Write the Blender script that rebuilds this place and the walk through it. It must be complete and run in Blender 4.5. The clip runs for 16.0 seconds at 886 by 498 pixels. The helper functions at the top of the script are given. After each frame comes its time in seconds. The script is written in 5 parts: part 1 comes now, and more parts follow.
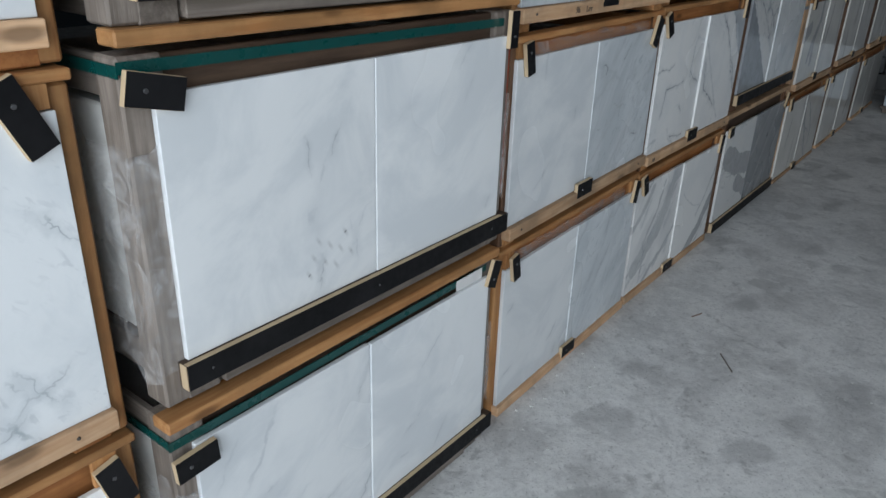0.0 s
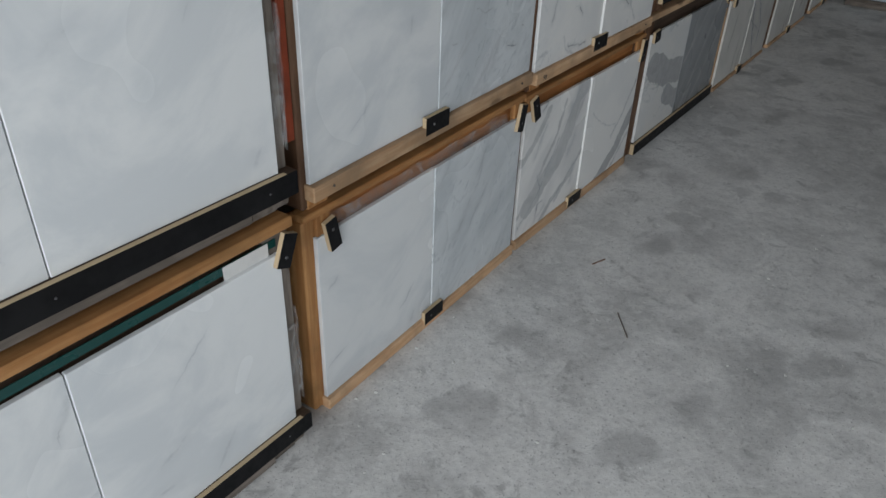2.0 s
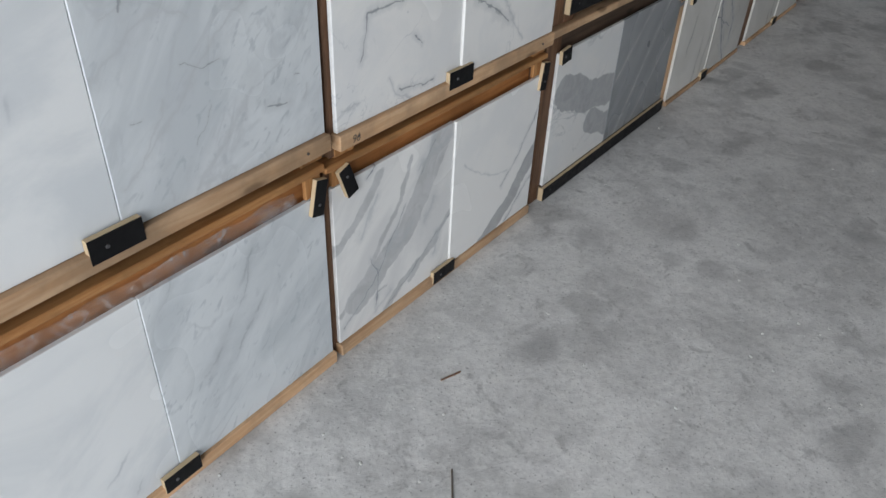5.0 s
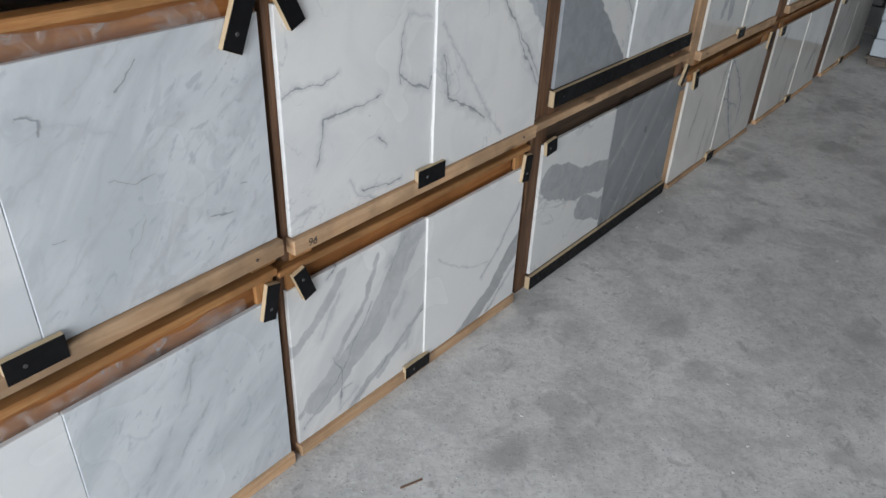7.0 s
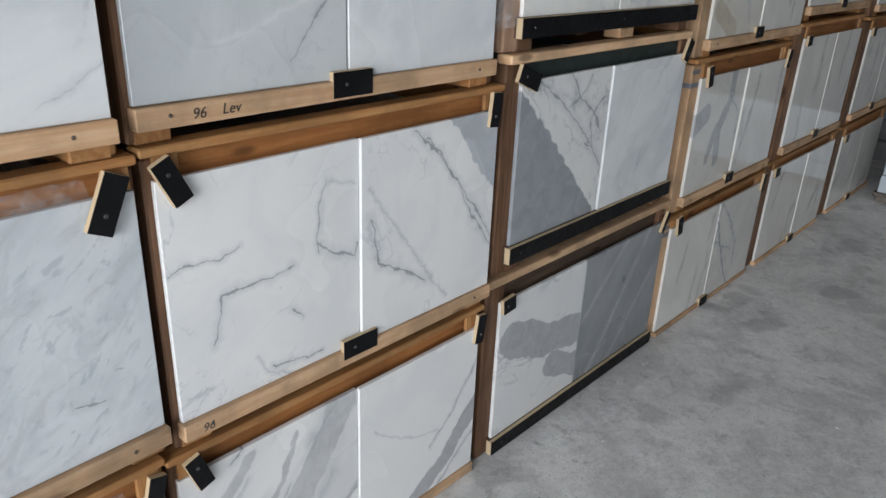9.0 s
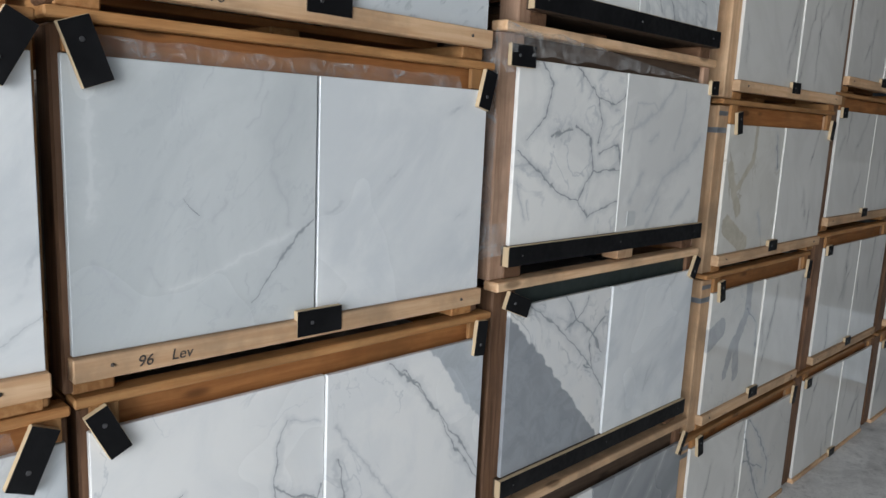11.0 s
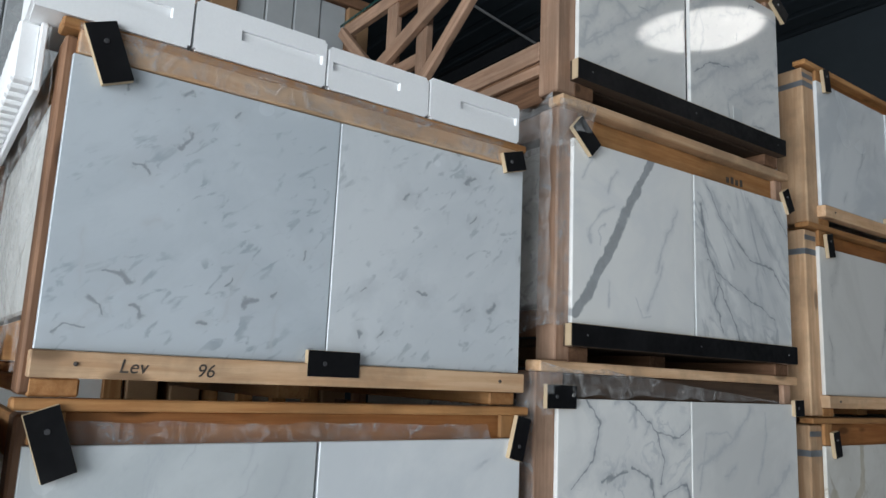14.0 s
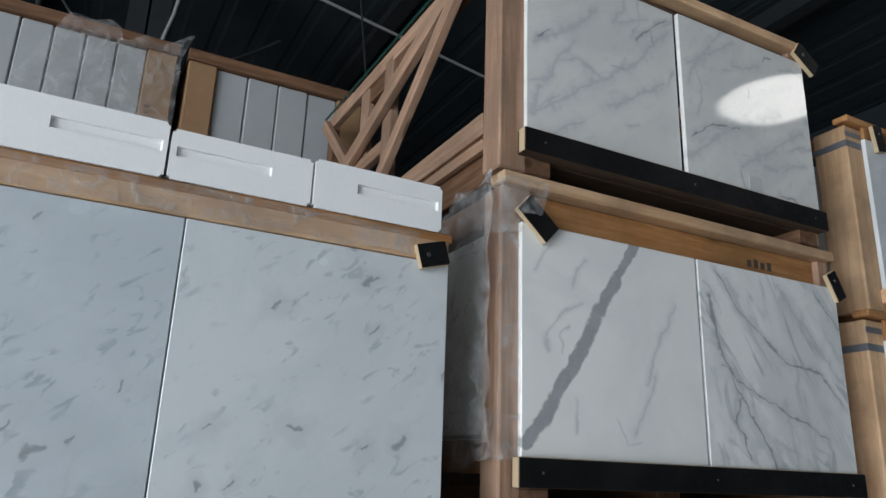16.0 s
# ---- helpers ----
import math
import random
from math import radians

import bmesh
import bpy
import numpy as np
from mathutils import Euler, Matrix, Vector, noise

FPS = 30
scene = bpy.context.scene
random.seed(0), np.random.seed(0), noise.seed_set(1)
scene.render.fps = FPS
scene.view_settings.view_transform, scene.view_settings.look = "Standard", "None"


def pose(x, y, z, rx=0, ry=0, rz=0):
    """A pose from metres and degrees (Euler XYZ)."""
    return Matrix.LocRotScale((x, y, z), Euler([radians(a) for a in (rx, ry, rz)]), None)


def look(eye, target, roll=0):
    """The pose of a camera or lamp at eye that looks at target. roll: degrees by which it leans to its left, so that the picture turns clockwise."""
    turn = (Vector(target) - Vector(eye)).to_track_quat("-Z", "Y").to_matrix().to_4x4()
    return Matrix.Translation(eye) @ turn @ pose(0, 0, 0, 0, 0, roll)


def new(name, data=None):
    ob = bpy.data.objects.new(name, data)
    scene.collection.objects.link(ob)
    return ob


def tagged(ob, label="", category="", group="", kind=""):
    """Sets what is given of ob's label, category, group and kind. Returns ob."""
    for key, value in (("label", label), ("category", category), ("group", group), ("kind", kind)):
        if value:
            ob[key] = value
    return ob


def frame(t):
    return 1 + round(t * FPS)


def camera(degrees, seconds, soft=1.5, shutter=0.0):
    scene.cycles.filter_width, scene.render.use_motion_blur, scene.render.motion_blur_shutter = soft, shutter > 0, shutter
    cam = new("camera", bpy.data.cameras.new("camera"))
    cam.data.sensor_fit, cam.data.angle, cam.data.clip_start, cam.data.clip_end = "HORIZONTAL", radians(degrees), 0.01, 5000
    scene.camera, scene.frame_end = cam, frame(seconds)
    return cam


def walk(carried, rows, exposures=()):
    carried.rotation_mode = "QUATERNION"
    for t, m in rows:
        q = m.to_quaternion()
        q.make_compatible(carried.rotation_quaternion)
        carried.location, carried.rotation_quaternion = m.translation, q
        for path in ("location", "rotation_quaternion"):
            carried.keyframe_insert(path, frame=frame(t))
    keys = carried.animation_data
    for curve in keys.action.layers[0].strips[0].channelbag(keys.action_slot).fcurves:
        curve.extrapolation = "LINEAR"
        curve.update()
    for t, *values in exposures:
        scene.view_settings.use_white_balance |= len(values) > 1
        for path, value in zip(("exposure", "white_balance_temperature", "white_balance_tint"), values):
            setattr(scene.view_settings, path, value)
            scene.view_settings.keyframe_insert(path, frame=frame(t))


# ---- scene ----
cam = camera(62.2, 16.0)
METRES, EYE, TILT, LEAN, TURN = 3.1, 1.40, 0.0, 0.0, 37.5
ROWS = [
    (0.0, 0.0, 0.0, 0.0, 0.73, -24.0, -1.64),
    (0.5, 0.0164, 0.031, -0.013, -1.05, -27.48, -1.73),
    (1.0, 0.0524, 0.0765, -0.0162, -1.45, -29.95, -1.83),
    (1.5, 0.088, 0.1116, -0.0149, -1.49, -31.29, -1.84),
    (2.0, 0.125, 0.1641, -0.0186, -1.59, -32.15, -1.9),
    (2.5, 0.157, 0.2102, -0.0188, -1.78, -32.87, -1.91),
    (3.0, 0.1943, 0.2643, -0.0269, -2.12, -33.86, -2.05),
    (3.5, 0.2323, 0.3177, -0.0291, -2.02, -34.61, -2.04),
    (6.0, 0.3274, 0.4193, -0.0077, 1.68, -35.0, -2.02),
    (6.5, 0.339, 0.4255, 0.001, 2.44, -33.45, -2.09),
    (7.0, 0.3538, 0.4394, 0.0045, 2.73, -31.57, -2.18),
    (7.5, 0.3667, 0.4544, 0.0112, 2.96, -29.43, -2.25),
    (8.0, 0.3829, 0.4707, 0.0169, 3.43, -27.27, -2.35),
    (10.5, 0.46, 0.5416, 0.0511, 8.39, -14.24, -2.47),
    (11.0, 0.4627, 0.5429, 0.0632, 8.84, -9.86, -2.59),
    (11.5, 0.4689, 0.5421, 0.0708, 10.0, -6.04, -2.55),
    (12.0, 0.4699, 0.5456, 0.0801, 11.39, -3.09, -2.5),
    (12.5, 0.4638, 0.5489, 0.0885, 12.11, 0.18, -2.49),
    (13.0, 0.468, 0.5579, 0.1002, 12.57, 3.38, -2.62),
    (13.5, 0.4828, 0.5746, 0.1099, 13.89, 7.09, -2.52),
    (14.0, 0.5007, 0.5954, 0.1228, 16.57, 9.94, -2.43),
    (14.5, 0.5232, 0.618, 0.1346, 19.38, 12.14, -2.25),
    (15.0, 0.5353, 0.6483, 0.1438, 21.86, 13.94, -2.08),
    (15.5, 0.5426, 0.682, 0.1515, 23.31, 15.52, -2.04),
    (16.0, 0.5737, 0.7208, 0.1531, 24.71, 17.17, -1.96),
]
EXPOSURES = [(0.0, -0.97, 6300, 10), (1.0, -1.06, 6450, 10), (2.5, -0.92, 6750, 12), (3.5, -0.54, 6750, 13), (6.0, -0.26, 6720, 13), (8.0, -0.10, 6700, 13), (11.0, 0.02, 6650, 12), (12.5, 0.0, 6400, 10), (14.0, -0.06, 6400, 10), (16.0, -0.12, 6400, 10)]
FILL_E, FILL_S, LAMP_GLOW = 36.0, 410.0, 7.0
walk(cam, [(t, pose(0, 0, EYE, TILT, LEAN, TURN) @ pose(METRES * x, METRES * y, METRES * z, 90 + pitch, roll, yaw)) for t, x, y, z, yaw, pitch, roll in ROWS], EXPOSURES)

# ---- light ----
world = bpy.data.worlds.new("world")
scene.world = world
world.use_nodes = True
wn = world.node_tree
sky = wn.nodes.new("ShaderNodeTexSky")
sky.sky_type, sky.sun_disc = "NISHITA", False
sky.sun_elevation, sky.sun_rotation = radians(35), radians(200)
wn.links.new(sky.outputs[0], wn.nodes["Background"].inputs[0])
wn.nodes["Background"].inputs[1].default_value = 0.12

sun_data = bpy.data.lights.new("sun", "SUN")
sun_data.energy, sun_data.angle, sun_data.color = 1.2, radians(10), (1.0, 0.95, 0.88)
sun = new("sun", sun_data)
sun.matrix_world = look((0, 0, 20), (7, 16.4, 7.5))


def fill_light(name, eye, target, w, h, watts, colour):
    d = bpy.data.lights.new(name, "AREA")
    d.shape, d.size, d.size_y, d.energy, d.color = "RECTANGLE", w, h, watts, colour
    ob = new(name, d)
    ob.matrix_world = look(eye, target)
    return ob


# area lamps added in two assumed, unseen door openings, standing in for daylight
fill_light("fill_daylight_east", (4.96, -0.1, 2.1), (0, -0.1, 1.9), 3.6, 3.9, FILL_E, (0.90, 0.96, 1.0))
fill_light("fill_daylight_south", (1.4, -1.96, 2.0), (1.4, 0, 1.8), 4.2, 3.7, FILL_S, (0.90, 0.96, 1.0))


# ---- materials ----
class Nodes:
    """Short hand for building a node material."""

    def __init__(self, name):
        self.mat = bpy.data.materials.new(name)
        self.mat.use_nodes = True
        self.t = self.mat.node_tree
        self.bsdf = self.t.nodes["Principled BSDF"]

    def n(self, kind, **vals):
        node = self.t.nodes.new("ShaderNode" + kind)
        for k, v in vals.items():
            setattr(node, k, v)
        return node

    def put(self, src, dst):
        self.t.links.new(src, dst)

    def sock(self, v, s):
        if isinstance(v, (int, float)):
            s.default_value = v
        elif isinstance(v, tuple):
            s.default_value = (*v, 1) if len(v) == 3 and s.type == "RGBA" else v
        else:
            self.put(v, s)

    def math(self, op, a, b=0.0, c=0.0, clamp=False):
        m = self.n("Math", operation=op, use_clamp=clamp)
        for i, v in enumerate((a, b, c)):
            self.sock(v, m.inputs[i])
        return m.outputs[0]

    def mix(self, f, a, b):
        m = self.n("Mix", data_type="RGBA")
        self.sock(f, m.inputs[0])
        self.sock(a, m.inputs[6])
        self.sock(b, m.inputs[7])
        return m.outputs[2]

    def ramp(self, v, lo, hi, a=0.0, b=1.0):
        m = self.n("MapRange", clamp=True)
        m.interpolation_type = "SMOOTHSTEP"
        self.sock(v, m.inputs[0])
        for i, x in zip((1, 2, 3, 4), (lo, hi, a, b)):
            m.inputs[i].default_value = x
        return m.outputs[0]

    def coords(self, off=(0, 0, 0), scale=(1, 1, 1), rot=(0, 0, 0), shuffle=False):
        tc = self.n("TexCoord")
        src = tc.outputs["Object"]
        if shuffle:
            oi = self.n("ObjectInfo")
            add = self.n("VectorMath", operation="ADD")
            mul = self.n("VectorMath", operation="SCALE")
            mul.inputs[0].default_value = (37.0, 91.0, 53.0)
            self.put(oi.outputs["Random"], mul.inputs["Scale"])
            self.put(src, add.inputs[0])
            self.put(mul.outputs[0], add.inputs[1])
            src = add.outputs[0]
        mp = self.n("Mapping")
        mp.inputs[1].default_value, mp.inputs[2].default_value = off, [radians(a) for a in rot]
        self.put(src, mp.inputs[0])
        st = self.n("VectorMath", operation="MULTIPLY")
        st.inputs[1].default_value = scale
        self.put(mp.outputs[0], st.inputs[0])
        return st.outputs[0]

    def noise(self, vec, scale, detail=4.0, rough=0.55, dist=0.0):
        t = self.n("TexNoise")
        self.put(vec, t.inputs["Vector"])
        for k, v in (("Scale", scale), ("Detail", detail), ("Roughness", rough), ("Distortion", dist)):
            t.inputs[k].default_value = v
        return t.outputs["Fac"]

    def bump(self, h, strength, distance=0.01):
        b = self.n("Bump")
        b.inputs["Strength"].default_value, b.inputs["Distance"].default_value = strength, distance
        self.put(h, b.inputs["Height"])
        self.put(b.outputs[0], self.bsdf.inputs["Normal"])

    def done(self, colour, rough, metal=0.0, spec=0.5):
        self.sock(colour, self.bsdf.inputs["Base Color"])
        self.sock(rough, self.bsdf.inputs["Roughness"])
        self.bsdf.inputs["Metallic"].default_value = metal
        self.bsdf.inputs["Specular IOR Level"].default_value = spec
        return self.mat


def bent_veins(g, raw, p, paths, col, tint):
    """Veins along bent lines in the slab's plane, their edges and weight broken by noise."""
    def vec(op, a, b=None):
        m = g.n("VectorMath", operation=op)
        for i, v in enumerate((a, b)):
            if v is not None:
                g.sock(v, m.inputs[i])
        return m
    flat = vec("MULTIPLY", raw, (0.0, 1.0, 1.0)).outputs[0]
    for sc, amount in ((7.0, 0.034), (30.0, 0.022)):
        t = g.n("TexNoise")
        g.put(p, t.inputs["Vector"])
        t.inputs["Scale"].default_value, t.inputs["Detail"].default_value = sc, 4.0
        off = vec("MULTIPLY", vec("SUBTRACT", t.outputs["Color"], (0.5, 0.5, 0.5)).outputs[0], (0.0, amount, amount)).outputs[0]
        flat = vec("ADD", flat, off).outputs[0]
    weight = g.ramp(g.noise(p, 26, 5, 0.65), 0.36, 0.66, 0.5, 3.0)
    tones = {"d": (0.27, 0.29, 0.31), "s": (0.46, 0.485, 0.51), "l": (0.82, 0.83, 0.83), "f": tint}
    jag = g.math("SUBTRACT", g.noise(p, 32, 4, 0.7), 0.5)
    for cls in "fsld":
        near = None
        for c, hw, pts in paths:
            if c != cls:
                continue
            for (y0, z0), (y1, z1) in zip(pts, pts[1:]):
                by, bz = y1 - y0, z1 - z0
                ll = by * by + bz * bz
                pa = vec("SUBTRACT", flat, (0.0, y0, z0)).outputs[0]
                h = g.math("ADD", vec("DOT_PRODUCT", pa, (0.0, by / ll, bz / ll)).outputs["Value"], 0.0, clamp=True)
                sc = vec("SCALE", (0.0, by, bz))
                g.put(h, sc.inputs["Scale"])
                d = g.math("MULTIPLY", vec("LENGTH", vec("SUBTRACT", pa, sc.outputs[0]).outputs[0]).outputs["Value"], 1.0 / hw)
                if cls == "f":
                    d = g.math("MULTIPLY_ADD", jag, 3.0, g.math("MULTIPLY", g.math("SUBTRACT", d, 1.0), hw / 0.006))
                near = d if near is None else g.math("MINIMUM", near, d)
        if near is None:
            continue
        if cls == "f":
            inner = g.mix(g.ramp(g.noise(p, 16, 5, 0.65, 0.8), 0.35, 0.65, 0, 0.5), tones[cls], tuple(min(0.8, 1.4 * v) for v in tint))
            col = g.mix(g.ramp(near, -0.5, 0.5, 0.9, 0), col, inner)
        else:
            rough_near = g.math("MULTIPLY", near, weight)
            top = {"d": 0.88, "s": 0.5, "l": 0.18}[cls]
            col = g.mix(g.ramp(g.math("MULTIPLY", near, g.math("MULTIPLY_ADD", weight, 0.3, 0.5)), 0.2, 6.5 if cls == "d" else 3.5, {"d": 0.4, "s": 0.3, "l": 0.12}[cls], 0), col, tones["s"] if cls != "l" else tones["l"])
            col = g.mix(g.ramp(rough_near, 0.15, 1.35, top, 0), col, tones[cls])
    return col


def marble(name, base=(0.74, 0.76, 0.77), cloud=(0.60, 0.63, 0.66), cloudiness=0.6, cscale=5.0, tilt=0, stretch=1.0,
           veins=(), bands=(), specks=0.0, speck=(0.30, 0.33, 0.37), gloss=0.25, seed=0.0, threads=(), paths=(), squiggles=(), tint=(0.40, 0.42, 0.44)):
    """Stone slab in the tile's own metres. veins: (scale, width, strength, colour, tilt, stretch);
    bands: (y0, z0, y1, z1, half width, colour, raggedness);
    threads: (count, half width, colour, angle, spread, raggedness, shortest, longest), strewn veins;
    paths: (class, half width, points) bent veins: d dark, s soft, l light (also a painted reflection), f a filled
    streak of colour tint;
    squiggles: (class, count, half width, angle, spread, step), short strewn bent flecks."""
    rng = random.Random(int(seed * 100) + len(name))
    bands = list(bands)
    for count, hw, tc, ang, spread, rag, short, long in threads:
        for _ in range(count):
            a, l = radians(ang + rng.uniform(-spread, spread)), rng.uniform(short, long)
            cy, cz = rng.uniform(0.02, 0.44), rng.uniform(0.02, 0.44)
            bands.append((cy - math.cos(a) * l / 2, cz - math.sin(a) * l / 2, cy + math.cos(a) * l / 2, cz + math.sin(a) * l / 2, hw * rng.uniform(0.5, 1.5), tc, rag, True))
    paths = list(paths)
    for cls, count, hw, ang, spread, step in squiggles:
        for _ in range(count):
            a = radians(ang + rng.uniform(-spread, spread))
            y, z = rng.uniform(0.0, 0.46), rng.uniform(0.0, 0.45)
            pts = [(y, z)]
            for _ in range(rng.choice((1, 1, 2, 3))):
                a += rng.uniform(-0.8, 0.8)
                l = step * rng.uniform(0.4, 1.3)
                y, z = y + math.cos(a) * l, z + math.sin(a) * l
                pts.append((y, z))
            paths.append((cls, hw * rng.uniform(0.5, 1.5), pts))
    g = Nodes(name)
    raw = g.coords()
    p = g.coords(off=(seed * 3.1, seed * 1.7, seed * 2.3))
    pc = g.coords(off=(seed, seed * 2, 0), rot=(tilt, 0, 0), scale=(1, 1 / stretch, 1))
    c = g.ramp(g.noise(pc, cscale, 6, 0.6, 0.6), 0.40, 0.62, 0, cloudiness)
    col = g.mix(c, base, cloud)
    col = g.mix(g.ramp(g.noise(p, 1.7, 3), 0.35, 0.7, 0, 0.35), col, tuple(0.92 * v for v in base))
    for k, (sc, w, strength, vc, vt, vs) in enumerate(veins):
        pv = g.coords(off=(seed + k * 7.3, seed * 1.9 + k, k * 3.0), rot=(vt, 0, 0), scale=(1, 1 / vs, 1))
        nv = g.noise(pv, sc, 5, 0.55, 0.9)
        line = g.math("ABSOLUTE", g.math("SUBTRACT", nv, 0.5))
        line = g.ramp(line, 0.0, w, 1, 0)
        gate = g.ramp(g.noise(p, sc * 0.9, 3), 0.44, 0.62, 0, strength)
        col = g.mix(g.math("MULTIPLY", line, gate), col, vc)
    if specks:
        sp = g.noise(g.coords(off=(seed, 0, seed), rot=(tilt, 0, 0), scale=(1, 0.42, 1)), 60, 3, 0.55, 0.6)
        gate = g.ramp(g.noise(p, 9, 3), 0.42, 0.58, 0.1, 1)
        col = g.mix(g.math("MULTIPLY", g.ramp(sp, 0.55, 0.67, 0, specks), gate), col, speck)
    if bands:
        sep = g.n("SeparateXYZ")
        g.put(raw, sep.inputs[0])
        wob = g.math("SUBTRACT", g.noise(p, 7, 5, 0.6), 0.5)
        fine = g.math("SUBTRACT", g.noise(p, 30, 4, 0.6), 0.5)
        patchy = g.ramp(g.noise(p, 16, 4), 0.36, 0.60, 0.2, 1.0)
        for (y0, z0, y1, z1, hw, bc, rag, *soft) in bands:
            if hw < 0.009 and not soft:
                soft, rag = [True], rag * 0.6
            length = math.hypot(y1 - y0, z1 - z0)
            ny, nz = -(z1 - z0) / length, (y1 - y0) / length
            dist = g.math("MULTIPLY_ADD", sep.outputs[1], ny, -(y0 * ny + z0 * nz))
            dist = g.math("MULTIPLY_ADD", sep.outputs[2], nz, dist)
            dist = g.math("MULTIPLY_ADD", wob, rag, dist)
            dist = g.math("ABSOLUTE", g.math("MULTIPLY_ADD", fine, rag * 0.2, dist))
            along = g.math("MULTIPLY_ADD", sep.outputs[1], nz, -(y0 * nz - z0 * ny))
            along = g.math("MULTIPLY_ADD", sep.outputs[2], -ny, along)
            fade = min(0.06, length * 0.4) if soft else 0.012
            ends = g.math("MULTIPLY", g.ramp(along, -fade * 0.3, fade), g.ramp(along, length - fade, length + fade * 0.3, 1, 0))
            if soft:
                core = g.math("MULTIPLY", g.ramp(dist, 0.0, hw * 2.0 + 0.0008, 0.9, 0), patchy)
                m = g.math("MAXIMUM", core, g.ramp(dist, 0.0, hw * 6 + 0.008, 0.26, 0))
                tone = bc
            else:
                m = g.ramp(dist, hw * 0.7, hw * 1.2 + 0.002, 0.92, 0)
                tone = g.mix(g.ramp(g.noise(pc, 14, 4), 0.3, 0.7, 0, 0.45), bc, tuple(min(0.8, v * 1.45) for v in bc))
            col = g.mix(g.math("MULTIPLY", m, ends), col, tone)
    if paths:
        col = bent_veins(g, raw, p, paths, col, tint)
    dust = g.noise(p, 2.5, 2)
    rough = g.ramp(dust, 0.3, 0.75, gloss, gloss * 1.12)
    return g.done(col, rough)


def wood(name, light, dark, axis, rough=0.65):
    """Sawn softwood with its grain along axis 0, 1 or 2."""
    g = Nodes(name)
    sc = [1.0, 1.0, 1.0]
    sc[axis] = 0.06
    p = g.coords(scale=tuple(sc), shuffle=True)
    q = g.coords(shuffle=True)
    grain = g.noise(p, 70, 5, 0.6, 0.3)
    fibre = g.noise(p, 260, 3, 0.6)
    col = g.mix(g.ramp(grain, 0.32, 0.68), light, dark)
    col = g.mix(g.ramp(g.noise(q, 5.0, 5, 0.65), 0.40, 0.68, 0, 0.75), col, tuple(0.5 * v for v in light))
    oi = g.n("ObjectInfo")
    hsv = g.n("HueSaturation")
    g.put(col, hsv.inputs["Color"])
    g.put(g.math("MULTIPLY_ADD", oi.outputs["Random"], 0.4, 0.78), hsv.inputs["Value"])
    vor = g.n("TexVoronoi")
    g.put(g.coords(scale=tuple(0.35 if s < 1 else 1.0 for s in sc), shuffle=True), vor.inputs["Vector"])
    vor.inputs["Scale"].default_value = 11
    knot = g.ramp(vor.outputs["Distance"], 0.07, 0.16, 0.75, 0)
    col = g.mix(knot, hsv.outputs[0], tuple(0.3 * v for v in dark))
    g.bump(g.math("ADD", fibre, grain), 0.35, 0.002)
    return g.done(col, rough, spec=0.3)


WOODS = {}


def timber(kind, axis):
    tones = {"pine": ((0.47, 0.245, 0.098), (0.33, 0.145, 0.05)), "pale": ((0.64, 0.43, 0.265), (0.52, 0.31, 0.17)), "pinkish": ((0.48, 0.31, 0.215), (0.31, 0.18, 0.115)),
             "orange": ((0.42, 0.18, 0.06), (0.29, 0.108, 0.033)), "grey": ((0.235, 0.20, 0.172), (0.13, 0.108, 0.09)),
             "brown": ((0.235, 0.125, 0.07), (0.12, 0.06, 0.033)), "dark": ((0.105, 0.068, 0.045), (0.06, 0.038, 0.026)), "red": ((0.36, 0.07, 0.03), (0.24, 0.045, 0.02))}
    key = (kind, axis)
    if key not in WOODS:
        WOODS[key] = wood("wood_%s_%s" % (kind, "xyz"[axis]), *tones[kind], axis)
    return WOODS[key]


def plain(name, colour, rough, metal=0.0, spec=0.5, vary=0.2, scale=25, bump=0.15):
    g = Nodes(name)
    p = g.coords(shuffle=True)
    a, b = g.noise(p, scale, 5), g.noise(p, scale * 0.16, 3)
    col = g.mix(g.ramp(a, 0.3, 0.7, 0, vary), colour, tuple(0.6 * v for v in colour))
    col = g.mix(g.ramp(b, 0.4, 0.7, 0, vary), col, tuple(min(0.9, 1.35 * v + 0.01) for v in colour))
    g.bump(a, bump, 0.003)
    return g.done(col, g.ramp(a, 0.3, 0.7, rough - 0.06, rough + 0.08), metal, spec)


def film_material():
    g = Nodes("plastic_film")
    p = g.coords()
    crease = g.noise(p, 22, 5, 0.65, 1.5)
    g.bump(crease, 0.5, 0.008)
    g.done((0.62, 0.62, 0.62), 0.16)
    tr = g.n("BsdfTransparent")
    ms = g.n("MixShader")
    g.put(g.ramp(crease, 0.42, 0.68, 0.10, 0.40), ms.inputs[0])
    g.put(tr.outputs[0], ms.inputs[1])
    g.put(g.bsdf.outputs[0], ms.inputs[2])
    g.put(ms.outputs[0], g.t.nodes["Material Output"].inputs[0])
    return g.mat


